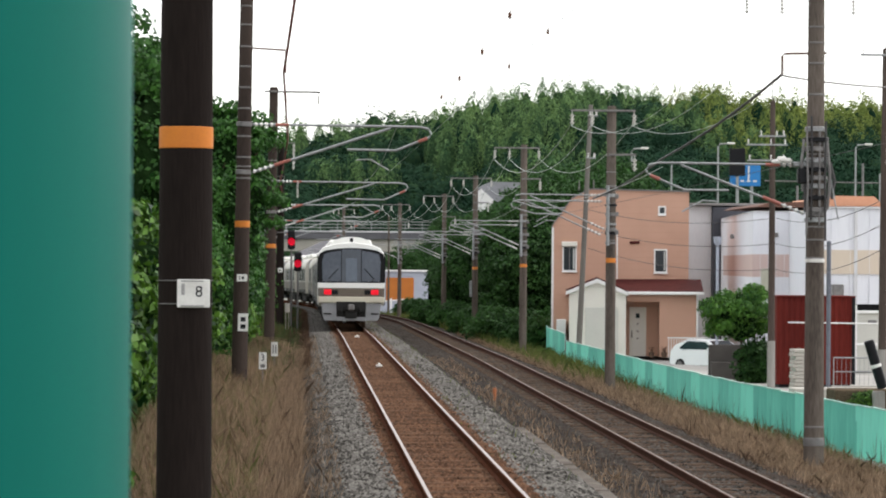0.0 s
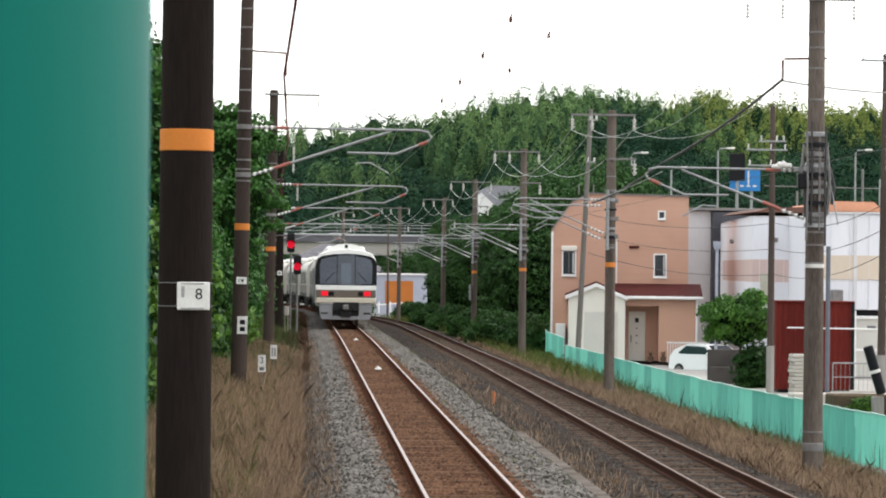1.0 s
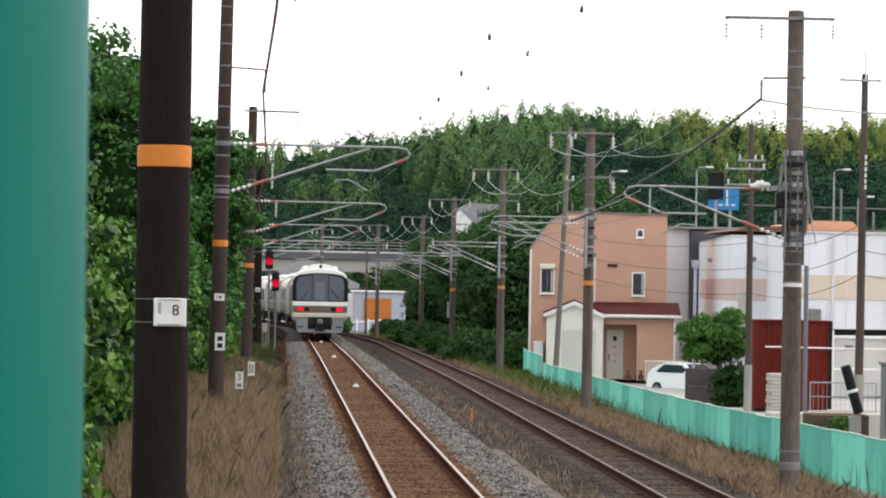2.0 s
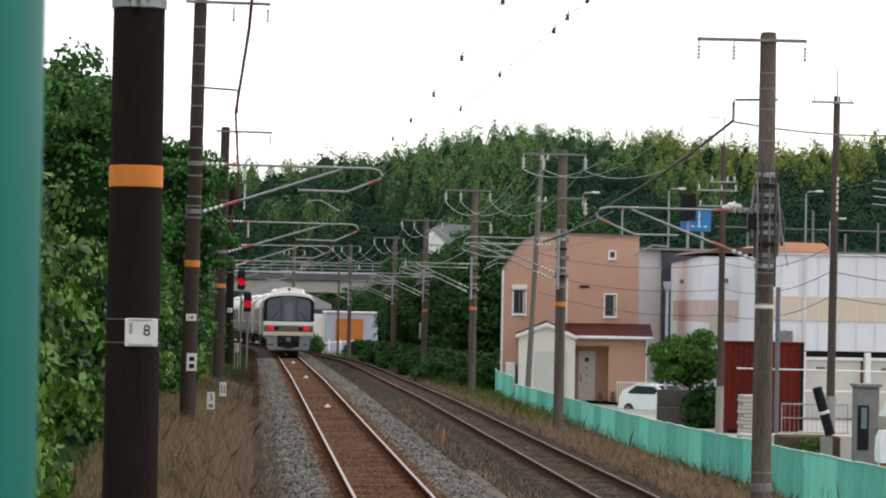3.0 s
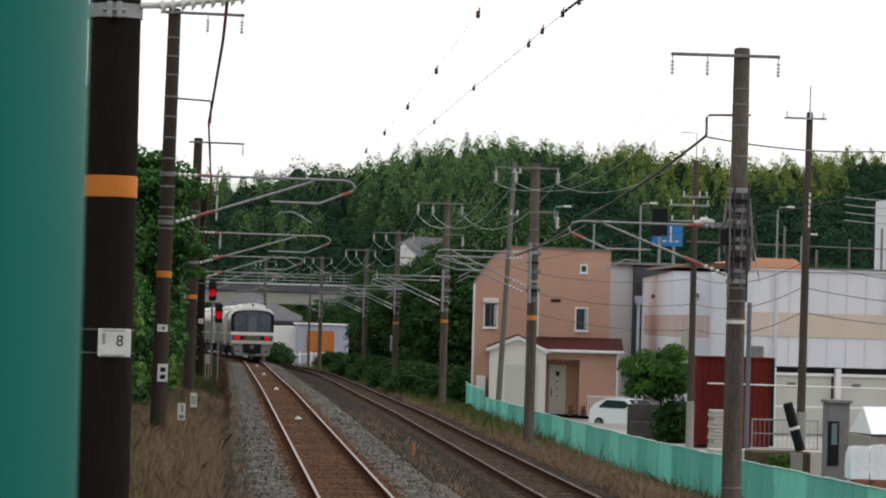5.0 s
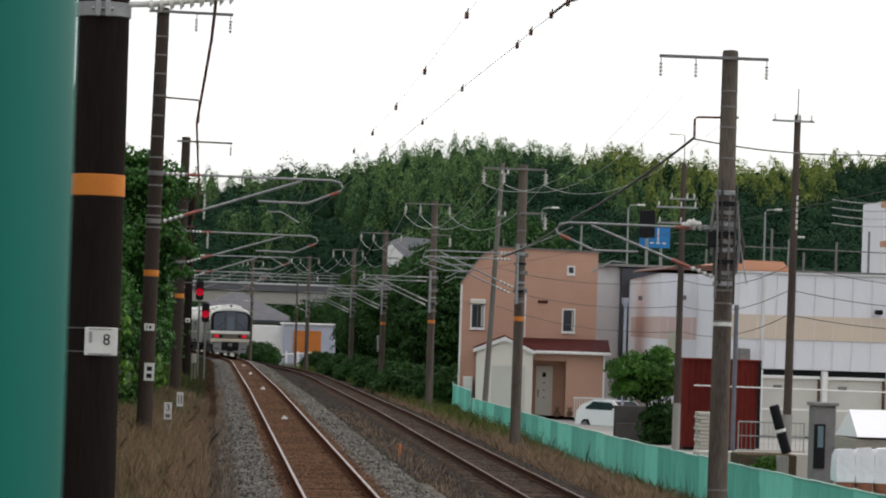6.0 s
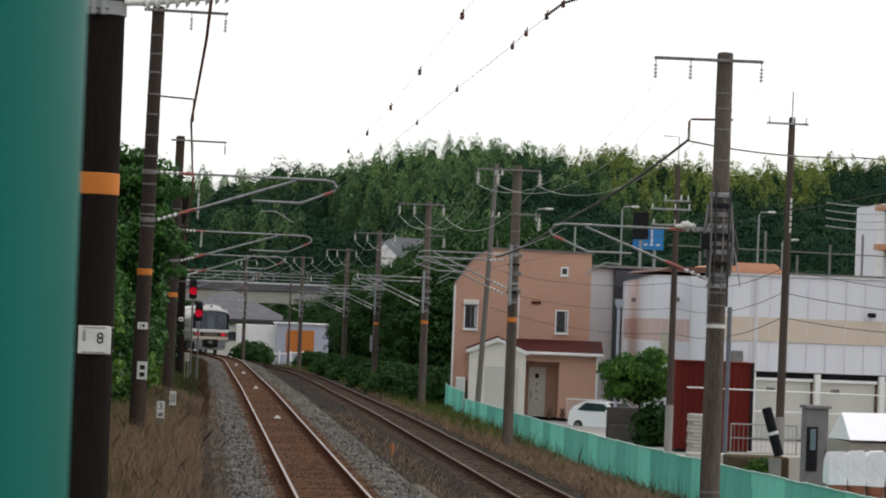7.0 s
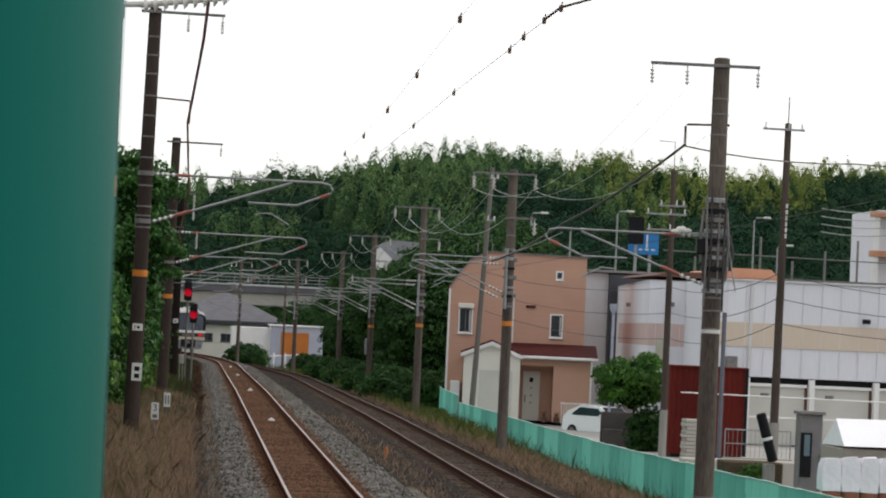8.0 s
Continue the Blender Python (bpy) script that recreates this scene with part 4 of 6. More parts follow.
cars = [rear_car, mid_car] + [copy_thing(mid_car, pose(0, 0, 0)) for _ in range(6)]

# ---- fence beyond the lower track ----
# Pale teal strip paints the highlight along the fence's upper rim.
M_EDGE_HIGHLIGHT = mat("teal_edge_highlight", (0.5, 0.72, 0.63), (0.25, 0.5, 0.42), 0.7, 2, 20, 0.0)
FENCE = [(15.5, 30), (14.0, 55), (13.0, 70), (12.35, 82), (11.75, 93), (11.45, 104), (11.2, 119), (11.15, 143)]
def fence(pts, z_top, height, label):
    t = thing("sheet_fence", label, "fence", kind="structure")
    sheet = None
    for (x0, y0), (x1, y1) in zip(pts, pts[1:]):
        a, c = Vector((x0, y0, 0)), Vector((x1, y1, 0))
        n = max(1, round((c - a).length / 1.8))
        turn = math.degrees(math.atan2(c.y - a.y, c.x - a.x))
        if sheet is None:
            b = Build()
            poly = []
            for i in range(19):
                poly.append((-0.95 + 1.9 * i / 18, 0.013 * (i % 2)))
            poly += [(p[0], p[1] + 0.006) for p in reversed(poly)]
            b.prism(poly, -height, 0, "z")
            sheet = b.mesh("panel", M_TEAL, smooth=20)
            cap = Build().box(-0.94, 0.94, -0.012, 0.03, -0.012, 0.02, 0.005).mesh("edge_highlight", M_EDGE_HIGHLIGHT)
            post = Build().tube([(0, -0.06, -height - 0.2), (0, -0.06, -0.03)], 0.024, 8).mesh("post", M_STRAP)
        for i in range(n):
            q = a.lerp(c, (i + 0.5) / n)
            r = random.Random(i + int(y0) * 31)
            o = new("panel", sheet)
            o.parent, o.matrix_basis = t, pose(q.x, q.y, z_top + r.uniform(-0.012, 0.012) + line_z(q.y), r.uniform(-0.6, 0.6), r.uniform(-0.5, 0.5), turn)
            top = new("edge_highlight", cap)
            top.parent, top.matrix_basis = t, o.matrix_basis.copy()
            q = a.lerp(c, i / n)
            o = new("post", post)
            o.parent, o.matrix_basis = t, pose(q.x, q.y, z_top + line_z(q.y), 0, 0, turn)
    return t


fence(FENCE, -0.45, 1.25, "faded teal corrugated sheet fence on thin posts")
fence([(11.15, 144), (11.6, 160), (13.2, 185)], -0.15, 1.5, "faded teal corrugated sheet fence on thin posts")


# ---- the salmon house ----
def window(parent, x0, x1, y, z0, z1, frame_mat, curtain=True, mullion=True):
    f = part("window", Build().box(x0 - 0.07, x1 + 0.07, y - 0.05, y, z0 - 0.07, z1 + 0.07, 0.01), frame_mat, parent, "white framed window")
    part("pane", Build().box(x0, x1, y - 0.058, y - 0.045, z0, z1), M_GLASS, f)
    if mullion:
        part("mullion", Build().box((x0 + x1) / 2 - 0.015, (x0 + x1) / 2 + 0.015, y - 0.07, y - 0.055, z0, z1), M_STRAP, f)
    if curtain:
        part("curtain", Build().box(x1 - (x1 - x0) * 0.2, x1 - 0.03, y - 0.062, y - 0.0575, z0 + 0.05, z1 - 0.05), M_CURTAIN, f)
    part("sill", Build().box(x0 - 0.1, x1 + 0.1, y - 0.1, y, z0 - 0.12, z0 - 0.07, 0.01), frame_mat, f)


GZ = -1.62
house = thing("house", "salmon sided three storey house with cream garage gable", "house")
b = Build()
b.prism([(11.95, GZ), (18.45, GZ), (18.45, 6.22), (13.72, 6.32), (12.85, 5.9), (11.95, 4.6)], 162, 171)
part("wall", b, M_SALMON, house, "salmon horizontal siding", smooth=0)
b = Build()
for k in range(26):
    z = GZ + 0.3 * k + 0.2
    x0 = 11.95 if z < 4.5 else 11.95 + (z - 4.5) * 0.72
    if z < 6.15:
        b.box(x0, 18.45, 161.992, 162.0, z, z + 0.009)
part("siding_joints", b, mat("siding_joint", (0.5, 0.29, 0.2), None, 0.9), house)
part("roof_edge", Build().prism([(11.9, 4.6), (12.83, 5.93), (13.7, 6.38), (18.5, 6.28), (18.5, 6.22), (13.72, 6.32), (12.85, 5.87), (11.9, 4.52)], 161.9, 171.1), M_STRAP, house, smooth=0)
for x in (11.95, 18.45):
    part("corner_trim", Build().box(x - 0.05, x + 0.05, 161.95, 162.03, GZ, 4.5 if x < 15 else 1.9, 0.01), M_WHITE, house)
part("corner_trim", Build().box(15.0, 15.06, 161.96, 162.0, 1.9, 4.4, 0.01), M_WHITE, house)
window(house, 12.48, 13.03, 162, 2.46, 3.55, M_WHITE)
part("shutter_box", Build().box(12.38, 13.13, 161.8, 162, 3.58, 3.82, 0.03), M_CREAM, house, "roller shutter box over the window")
window(house, 16.86, 17.36, 162, 2.42, 3.42, M_WHITE, True, False)
window(house, 17.05, 17.28, 162, 5.2, 5.48, M_WHITE, False, False)
part("vent", Build().box(15.62, 16.1, 161.9, 162.0, 3.74, 3.86, 0.02), M_ROOFRED, house, "brown vent hood")
porch = part("porch", Build().box(17.0, 18.8, 159.6, 162, GZ, 1.35, 0.0), M_SALMON, house, smooth=0)
part("porch_recess", Build().box(15.45, 17.0, 161.2, 162, GZ, 1.35, 0.0), M_SALMON, house)
part("porch_lintel", Build().box(15.45, 17.0, 159.6, 161.2, 1.0, 1.35, 0.0), M_SALMON, house)
part("porch_roof", Build().prism([(159.2, 1.38), (159.2, 1.5), (162.0, 2.05), (162.0, 1.38)], 14.9, 19.05, "x"), M_ROOFRED, house, "red-brown shingled lean-to roof", smooth=0)
part("gutter", Build().box(14.9, 19.08, 159.1, 159.22, 1.33, 1.47, 0.03), M_WHITE, house)
part("downpipe", Build().tube([(18.78, 159.5, 1.35), (18.78, 159.5, GZ)], 0.05, 8), M_WHITE, house)
d = part("front_door", Build().box(15.62, 16.42, 161.12, 161.2, GZ, 0.72, 0.01), M_CREAM, house, "cream panelled front door")
part("door_window", Build().box(15.92, 16.1, 161.1, 161.125, 0.2, 0.42, 0.005), M_GLASS, d)
part("handle", Build().box(15.72, 15.76, 161.07, 161.12, -0.75, -0.4, 0.01), M_BLACK, d)
for k in range(3):
    part("knob", Build().box(15.97, 16.05, 161.1, 161.125, -0.1 - 0.35 * k, -0.05 - 0.35 * k), M_ROOFRED, d)
gar = part("garage", Build().prism([(12.75, GZ), (15.4, GZ), (15.4, 1.32), (14.05, 1.9), (12.75, 1.38)], 158.6, 162), M_CREAM, house, "cream garage gable", smooth=0)
part("shutter", Build().box(13.5, 15.05, 158.56, 158.6, GZ, 0.72, 0.01), M_OFFWHITE, gar, "pale roller shutter")
b = Build()
for k in range(12):
    b.box(13.5, 15.05, 158.553, 158.56, GZ + 0.19 * k, GZ + 0.19 * k + 0.012)
part("shutter_slats", b, M_OFFWHITE, gar)
for a, c in (((12.6, 1.3), (14.05, 1.9)), ((14.05, 1.9), (15.5, 1.27))):
    part("bargeboard", Build().prism([(a[0], a[1]), (c[0], c[1]), (c[0], c[1] + 0.17), (a[0], a[1] + 0.17)], 158.4, 162), M_WHITE, gar, "white bargeboard", smooth=0)
    part("garage_roof", Build().prism([(a[0] - 0.0, a[1] + 0.175), (c[0], c[1] + 0.175), (c[0], c[1] + 0.24), (a[0], a[1] + 0.24)], 158.45, 162), M_ROOFRED, gar, smooth=0)
b = Build()
b.box(12.15, 12.6, 160.5, 162, GZ, 0.1, 0.02)
part("side_box", b, M_WHITE, house)
for k in range(3):
    part("roof_vent", Build().tube([(13.2 + 0.35 * k, 163, 6.3), (13.2 + 0.35 * k, 163, 6.8)], 0.03, 6), M_STRAP, house)
gf = thing("garden_fence", "low white garden fence beside the porch", "fence")
for k in range(15):
    part("picket", Build().box(17.0 + 0.12 * k, 17.03 + 0.12 * k, 157.0, 157.03, GZ, -0.65), M_WHITE, gf)
part("top_rail", Build().box(16.95, 18.8, 156.99, 157.04, -0.68, -0.62), M_WHITE, gf)
for x in (16.4, 17.0):
    b = Build().lathe([(0.1, 0), (0.14, 0.22), (0.15, 0.25), (0.13, 0.25), (0.11, 0.2)], n=14)
    for k in range(14):
        a = k * 2.4
        b.tube([(0.03 * math.cos(a), 0.03 * math.sin(a), 0.2), (0.08 * math.cos(a), 0.08 * math.sin(a), 0.36 + 0.01 * k), (0.15 * math.cos(a), 0.15 * math.sin(a), 0.38 + 0.012 * k)], 0.014, 4, 0.004)
    solid("potted_plant", b, mat("plant_pot", (0.16, 0.10, 0.07), None, 0.9), "small potted plant by the front door", "potted plant", "potted plants", at=pose(x, 158.9, GZ))

# neighbour
turn_house = Matrix.Translation((11.95, 162, 0)) @ pose(0, 0, 0, 0, 0, -4.3) @ Matrix.Translation((-11.95, -162, 0))
house.matrix_basis = turn_house
nb = thing("house", "grey rendered house with dark cladding", "house")
part("wall", Build().box(19.9, 21.15, 175, 186, GZ, 5.8, 0.02), M_GREYW, nb)
part("dark_wall", Build().box(21.15, 26.5, 174.6, 186, GZ, 5.75, 0.02), M_DARK, nb, "dark metal cladding")
part("parapet", Build().box(19.85, 26.55, 174.5, 186.05, 5.82, 5.95, 0.02), M_STRAP, nb)

# ---- warehouse ----
wh = thing("warehouse", "large white warehouse with faded pink band and loading bays", "warehouse")
part("wall", Build().prism([(19.98, 150), (23.2, 150), (26.5, 178), (21.9, 178)], 3.23, 5.1, "z"), M_WH, wh, smooth=0)
part("pink_band", Build().prism([(19.985, 150), (23.2, 150), (26.5, 178), (21.9, 178)], 2.23, 3.23, "z"), M_WH_PINK, wh, "faded pink painted band", smooth=0)
part("lower_wall", Build().prism([(19.985, 150.01), (23.2, 150.01), (26.5, 178), (21.9, 178)], GZ, 2.23, "z"), M_WH, wh, smooth=0)
part("parapet_cap", Build().prism([(19.94, 149.95), (23.2, 149.95), (26.5, 178.05), (21.86, 178.05)], 5.1, 5.16, "z"), M_GREYW, wh, smooth=0)
for k in range(9):
    part("sheet_joint", Build().box(20.3 + 0.36 * k, 20.315 + 0.36 * k, 149.985, 150.0, GZ, 5.1), M_WH, wh)
for k in range(3):
    part("flood_lamp", Build().box(20.9 - 0.35 * k, 21.08 - 0.35 * k, 149.7 + 5 * k, 149.9 + 5 * k, 4.0, 4.2, 0.03), M_STRAP, wh, "small grey wall lamp")
part("poster", Build().box(20.35, 20.7, 149.93, 149.98, 1.55, 2.6, 0.0), mat("pale_poster", (0.52, 0.5, 0.4), None, 0.8), wh)
dp = thing("downpipe", "grey-blue downpipe with a rain hopper at the warehouse corner", "pipe")
part("pipe", Build().tube([(18.28, 149, GZ), (18.28, 149, 3.7)], 0.07, 10), M_LAVENDER, dp)
part("hopper", Build().lathe([(0.08, 3.6), (0.17, 3.75), (0.19, 4.0), (0.15, 4.0)], (18.28, 149, 0), "z", 12), M_LAVENDER, dp)
wh2 = thing("warehouse", "long white warehouse with beige band above loading bays", "warehouse")
part("wall", Build().box(21.6, 48, 140, 175, 1.15, 5.12, 0.02), M_WH, wh2)
for k in range(32):
    part("sheet_joint", Build().box(21.9 + 0.8 * k, 21.912 + 0.8 * k, 139.932, 140.0, 1.2, 5.1), M_WH, wh2)
part("corner_trim", Build().box(22.86, 23.0, 139.9, 140.0, 1.2, 5.12, 0.01), M_GREYW, wh2)
part("parapet_cap", Build().box(21.55, 48, 139.9, 140.1, 5.12, 5.2, 0.01), M_GREYW, wh2)
part("beige_band", Build().box(21.62, 48, 139.94, 140.0, 2.4, 3.4, 0.0), mat("warehouse_beige", (0.62, 0.52, 0.42), (0.55, 0.46, 0.37), 0.7, 0.4, 12, 0.05, streak=True), wh2, "beige painted band")
# Solid black strip stands in for the shaded opening above the shutters.
part("bay_gap_shade", Build().box(22.35, 48, 140.3, 140.6, 0.8, 1.15, 0.02), M_BLACK, wh2, "black strip for the shaded gap over the loading bays")
part("back_wall", Build().box(22.35, 48, 140.2, 140.8, GZ, 0.8, 0.0), M_OFFWHITE, wh2)
for k in range(9):
    x = 22.7 + 2.72 * k
    part("column", Build().box(x, x + 0.22, 139.4, 139.8, GZ, 1.12, 0.01), M_WHITE, wh2)
    part("shutter", Build().box(x + 0.3, x + 2.62, 139.9, 140.15, GZ, 0.82, 0.01), M_OFFWHITE, wh2, "offwhite loading bay shutter")
    part("box_light", Build().box(x + 0.75, x + 1.1, 139.8, 139.9, 0.35, 0.5, 0.01), M_STRAP, wh2)
    part("bay_header", Build().box(x + 0.25, x + 2.68, 139.75, 139.95, 0.78, 0.9, 0.01), M_WHITE, wh2)
    # Brown strip paints the shadow beside the bay column.
    part("post_shadow_gap", Build().box(x - 0.12, x - 0.02, 139.85, 139.95, GZ, 0.8, 0.01), M_RUSTY, wh2, "brown strip for the shadow gap beside the column")
part("rail", Build().box(22.4, 48, 137.7, 137.78, -0.5, -0.42, 0.01), M_WHITE, wh2)
for x in (30.5, 36.0):
    part("pipe", Build().tube([(x, 139.85, 1.2), (x, 139.85, 5.0)], 0.05, 8), M_STRAP, wh2)
part("wall_lamp", Build().box(27.6, 27.9, 139.5, 139.9, 3.55, 3.75, 0.04), M_BLACK, wh2)
part("air_conditioner", Build().box(21.9, 22.35, 139.3, 139.9, 1.45, 1.98, 0.03), M_STRAP, wh2)
orr = thing("office_block", "low white block with orange parapet", "building")
part("wall", Build().box(23.7, 25.95, 152, 165, 4.0, 5.4, 0.02), M_WH_ORANGE, orr)
part("orange_parapet", Build().prism([(23.6, 5.4), (26.05, 5.4), (26.1, 5.5), (25.7, 5.88), (24.0, 5.9), (23.6, 5.72)], 151.8, 165.2), M_WH_ORANGE, orr, "orange flared parapet", smooth=0)
part("support", Build().box(23.8, 25.8, 152.2, 164.8, GZ, 4.0), M_WH, orr)
part("low_roof", Build().prism([(20.5, 5.4), (23.6, 5.4), (23.6, 5.66), (20.9, 5.56)], 151.9, 165), M_RUSTY, orr, "brown sheet roof edge", smooth=0)
part("eaves_line", Build().box(20.45, 26.1, 151.7, 151.82, 5.36, 5.43, 0.01), M_RUSTY, orr)

# dark red shed and yard clutter
shed = thing("storage_container", "dark red corrugated metal storage container", "container")
b = Build()
poly = [(17.0 + 0.1 * i, 121.0 - 0.03 * (i % 2)) for i in range(29)] + [(19.8, 123.2), (17.0, 123.2)]
b.prism(poly, GZ + 0.1, 1.6, "z")
part("body", b, M_REDSHED, shed, smooth=0)
part("roof", Build().box(16.98, 19.82, 120.9, 123.2, 1.6, 1.66, 0.01), M_REDSHED, shed)
part("door_edge", Build().box(18.1, 18.2, 120.92, 120.97, GZ + 0.1, 1.58, 0.01), M_BLACK, shed)
part("corner_post", Build().box(19.7, 19.82, 120.92, 121.0, GZ + 0.1, 1.6, 0.01), M_BLACK, shed)
solid("pipe_rail", Build().tube([(17.35, 120.6, 0.7), (19.9, 120.6, 0.68), (26.5, 120.6, 0.64)], 0.024, 8), M_WHITE, "long pale pipe rail across the container front", "rail")
part("skid", Build().box(17.1, 19.7, 121.1, 123.1, GZ, GZ + 0.1), M_BLACK, shed)
for k in range(14):
    b = Build().box(-0.36, 0.36, -0.4, 0.4, 0, 0.11, 0.015)
    solid("pallet_slab", b, M_CONC_PALE, "stacked pale slab on a pile beside the container", "slab", "slab pile", at=pose(16.06 + 0.03 * (k % 3), 108.5, GZ + 0.12 * k, 0, 0, 2 * (k % 3)))
solid("downpipe", Build().tube([(17.3, 111, 3.55), (17.3, 111, -1.5)], 0.075, 12), mat("dull_blue_grey", (0.13, 0.14, 0.165), (0.09, 0.095, 0.115), 0.6), "tall grey-blue standing pipe by the container", "pipe")
b = Build().box(13.4, 19.0, 92, 93, GZ, -0.62, 0.03)
solid("low_wall", b, M_CONC_PALE, "pale concrete loading ledge", "wall", kind="structure")
b = Build().box(13.42, 14.9, 85, 86.4, GZ, -0.4, 0.03)
solid("block_wall", b, M_SOIL, "low soil filled planter block", "planter")
gr = thing("guard_rail", "pale tubular guard rail on the ledge", "railing")
part("kerb", Build().box(15.15, 17.15, 96.4, 96.6, GZ, -0.7), M_CONC_PALE, gr)
for k in range(2):
    part("post", Build().tube([(15.2 + 1.9 * k, 96.5, -0.7), (15.2 + 1.9 * k, 96.5, 0.1)], 0.02, 8), M_GALV, gr)
part("top_rail", Build().tube([(15.2, 96.5, 0.1), (17.1, 96.5, 0.1)], 0.02, 8), M_GALV, gr)
part("mid_rail", Build().tube([(15.2, 96.5, -0.3), (17.1, 96.5, -0.3)], 0.014, 8), M_GALV, gr)
for k in range(14):
    part("baluster", Build().tube([(15.3 + 0.13 * k, 96.5, -0.7), (15.3 + 0.13 * k, 96.5, 0.1)], 0.006, 5), M_GALV, gr)
t = thing("black_roll", "black rolled sheet leaning in the yard", "roll", pose(14.5, 84.2, -0.33, 0, -17, 0))
part("roll", Build().lathe([(0.1, 0), (0.13, 0.02), (0.13, 1.22), (0.1, 1.25)], n=18), M_BLACK, t)
part("strap", Build().lathe([(0.132, 0.55), (0.137, 0.56), (0.137, 0.62), (0.132, 0.63)], n=18), M_PLATE, t)
# Separate stub added under the roll in place of the tall pole's pale base.
b = Build().box(-0.14, 0.14, -0.14, 0.14, 0, 1.42, 0.02)
solid("pole_base_stub", b, M_CONC, "square concrete stub drawn for the tall pole's pale base", "post", at=pose(14.42, 84.35, GZ - 0.2))
pav = thing("grey_kiosk", "small dark grey flat roofed kiosk", "kiosk")
part("wall", Build().box(14.87, 15.42, 82.6, 83.3, GZ, 0.92, 0.02), mat("warm_grey_panel", (0.2, 0.188, 0.185), (0.14, 0.13, 0.13), 0.8), pav)
part("roof", Build().box(14.82, 15.47, 82.5, 83.35, 0.92, 1.0, 0.01), M_STRAP, pav)
w_ = part("window", Build().box(14.88, 15.16, 82.55, 82.6, -0.62, 0.47, 0.01), M_BLACK, pav)
part("pane", Build().box(14.97, 15.11, 82.54, 82.552, -0.1, 0.42), mat("blue_glass", (0.14, 0.2, 0.23), None, 0.1), w_)
tent = thing("storage_tent", "white sheet storage tent over wrapped goods", "tent")
b = Build().add([(14.55, 78, 0.36), (14.58, 76.5, 0.99), (18.4, 76.5, 1.03), (18.4, 75, 0.44), (14.5, 75, 0.41), (18.4, 78, 0.4)],
                [(0, 1, 4), (1, 2, 3, 4), (0, 5, 2, 1), (2, 5, 3), (0, 4, 3, 5)])
part("cover", b, mat("clean_white_sheet", (0.86, 0.85, 0.86), (0.78, 0.77, 0.79), 0.55, 1.2, 12, 0.08), tent, "white sheet cover", smooth=0)
part("frame", Build().box(14.5, 18.3, 75.15, 77.8, -0.1, 0.36, 0.02), mat("beige_sheet", (0.36, 0.32, 0.27), (0.24, 0.21, 0.18), 0.8), tent)
for k in range(4):
    for s in (0, 1):
        part("leg", Build().tube([(14.45 + k * 1.05, 75.3 + 2.4 * s, GZ), (14.45 + k * 1.05, 75.3 + 2.4 * s, 0.1)], 0.03, 6), M_STRAP, tent)
rr = random.Random(4)
for k in range(9):
    for q in range(2):
        h = rr.uniform(0.62, 0.7)
        b = Build().prism([(-0.19, 0), (-0.21, 0.2), (-0.205, h * 0.86), (-0.15, h + 0.06), (0.13, h + 0.09), (0.2, h * 0.88), (0.21, 0.22), (0.19, 0)], -0.18, 0.18)
        b.box(-0.08, 0.0, -0.186, -0.18, 0.25, 0.33)
        solid("wrapped_sack", b, M_TENT, "white wrapped sack stacked on terracotta pots", "sack", "wrapped sacks", at=pose(13.9 + 0.41 * k, 73.2 + 0.42 * q, -0.52, rr.uniform(-3, 3), rr.uniform(-3, 3), rr.uniform(-8, 8)))
    b = Build().lathe([(0.14, 0), (0.185, 0.92), (0.2, 0.94), (0.2, 1.09)], n=14)
    solid("terracotta_pot", b, M_BRICKRED, "terracotta pots piled under the sacks", "pot", "terracotta pots", at=pose(13.9 + 0.41 * k, 73.2, GZ))
ap = thing("apartment_building", "white apartment stair tower with orange floor edges", "building")
part("tower", Build().box(44.4, 50, 221, 230, GZ, 11.6, 0.02), M_WH, ap)
for k in range(5):
    part("floor_edge", Build().box(43.85, 50, 219.8, 221, 11.1 - 2.6 * k, 11.5 - 2.6 * k, 0.02), M_WH_ORANGE, ap, "orange floor edge")
    part("column", Build().box(43.9, 44.3, 219.9, 220.3, 8.9 - 2.6 * k, 11.1 - 2.6 * k), M_WHITE, ap)
b = Build()
b.box(28, 44, 205, 206, 6.3, 6.5)
for k in range(7):
    b.tube([(30 + 2 * k, 205, 6.4), (30 + 2 * k, 205, 7.6 + 0.7 * (k % 3))], 0.07, 6)
b.tube([(28, 205, 7.9), (44, 205, 7.7)], 0.04, 6)
b.box(28, 44, 205, 215, GZ, 6.3)
solid("substation", b, M_STRAP, "grey substation frames and posts above a roof", "substation")

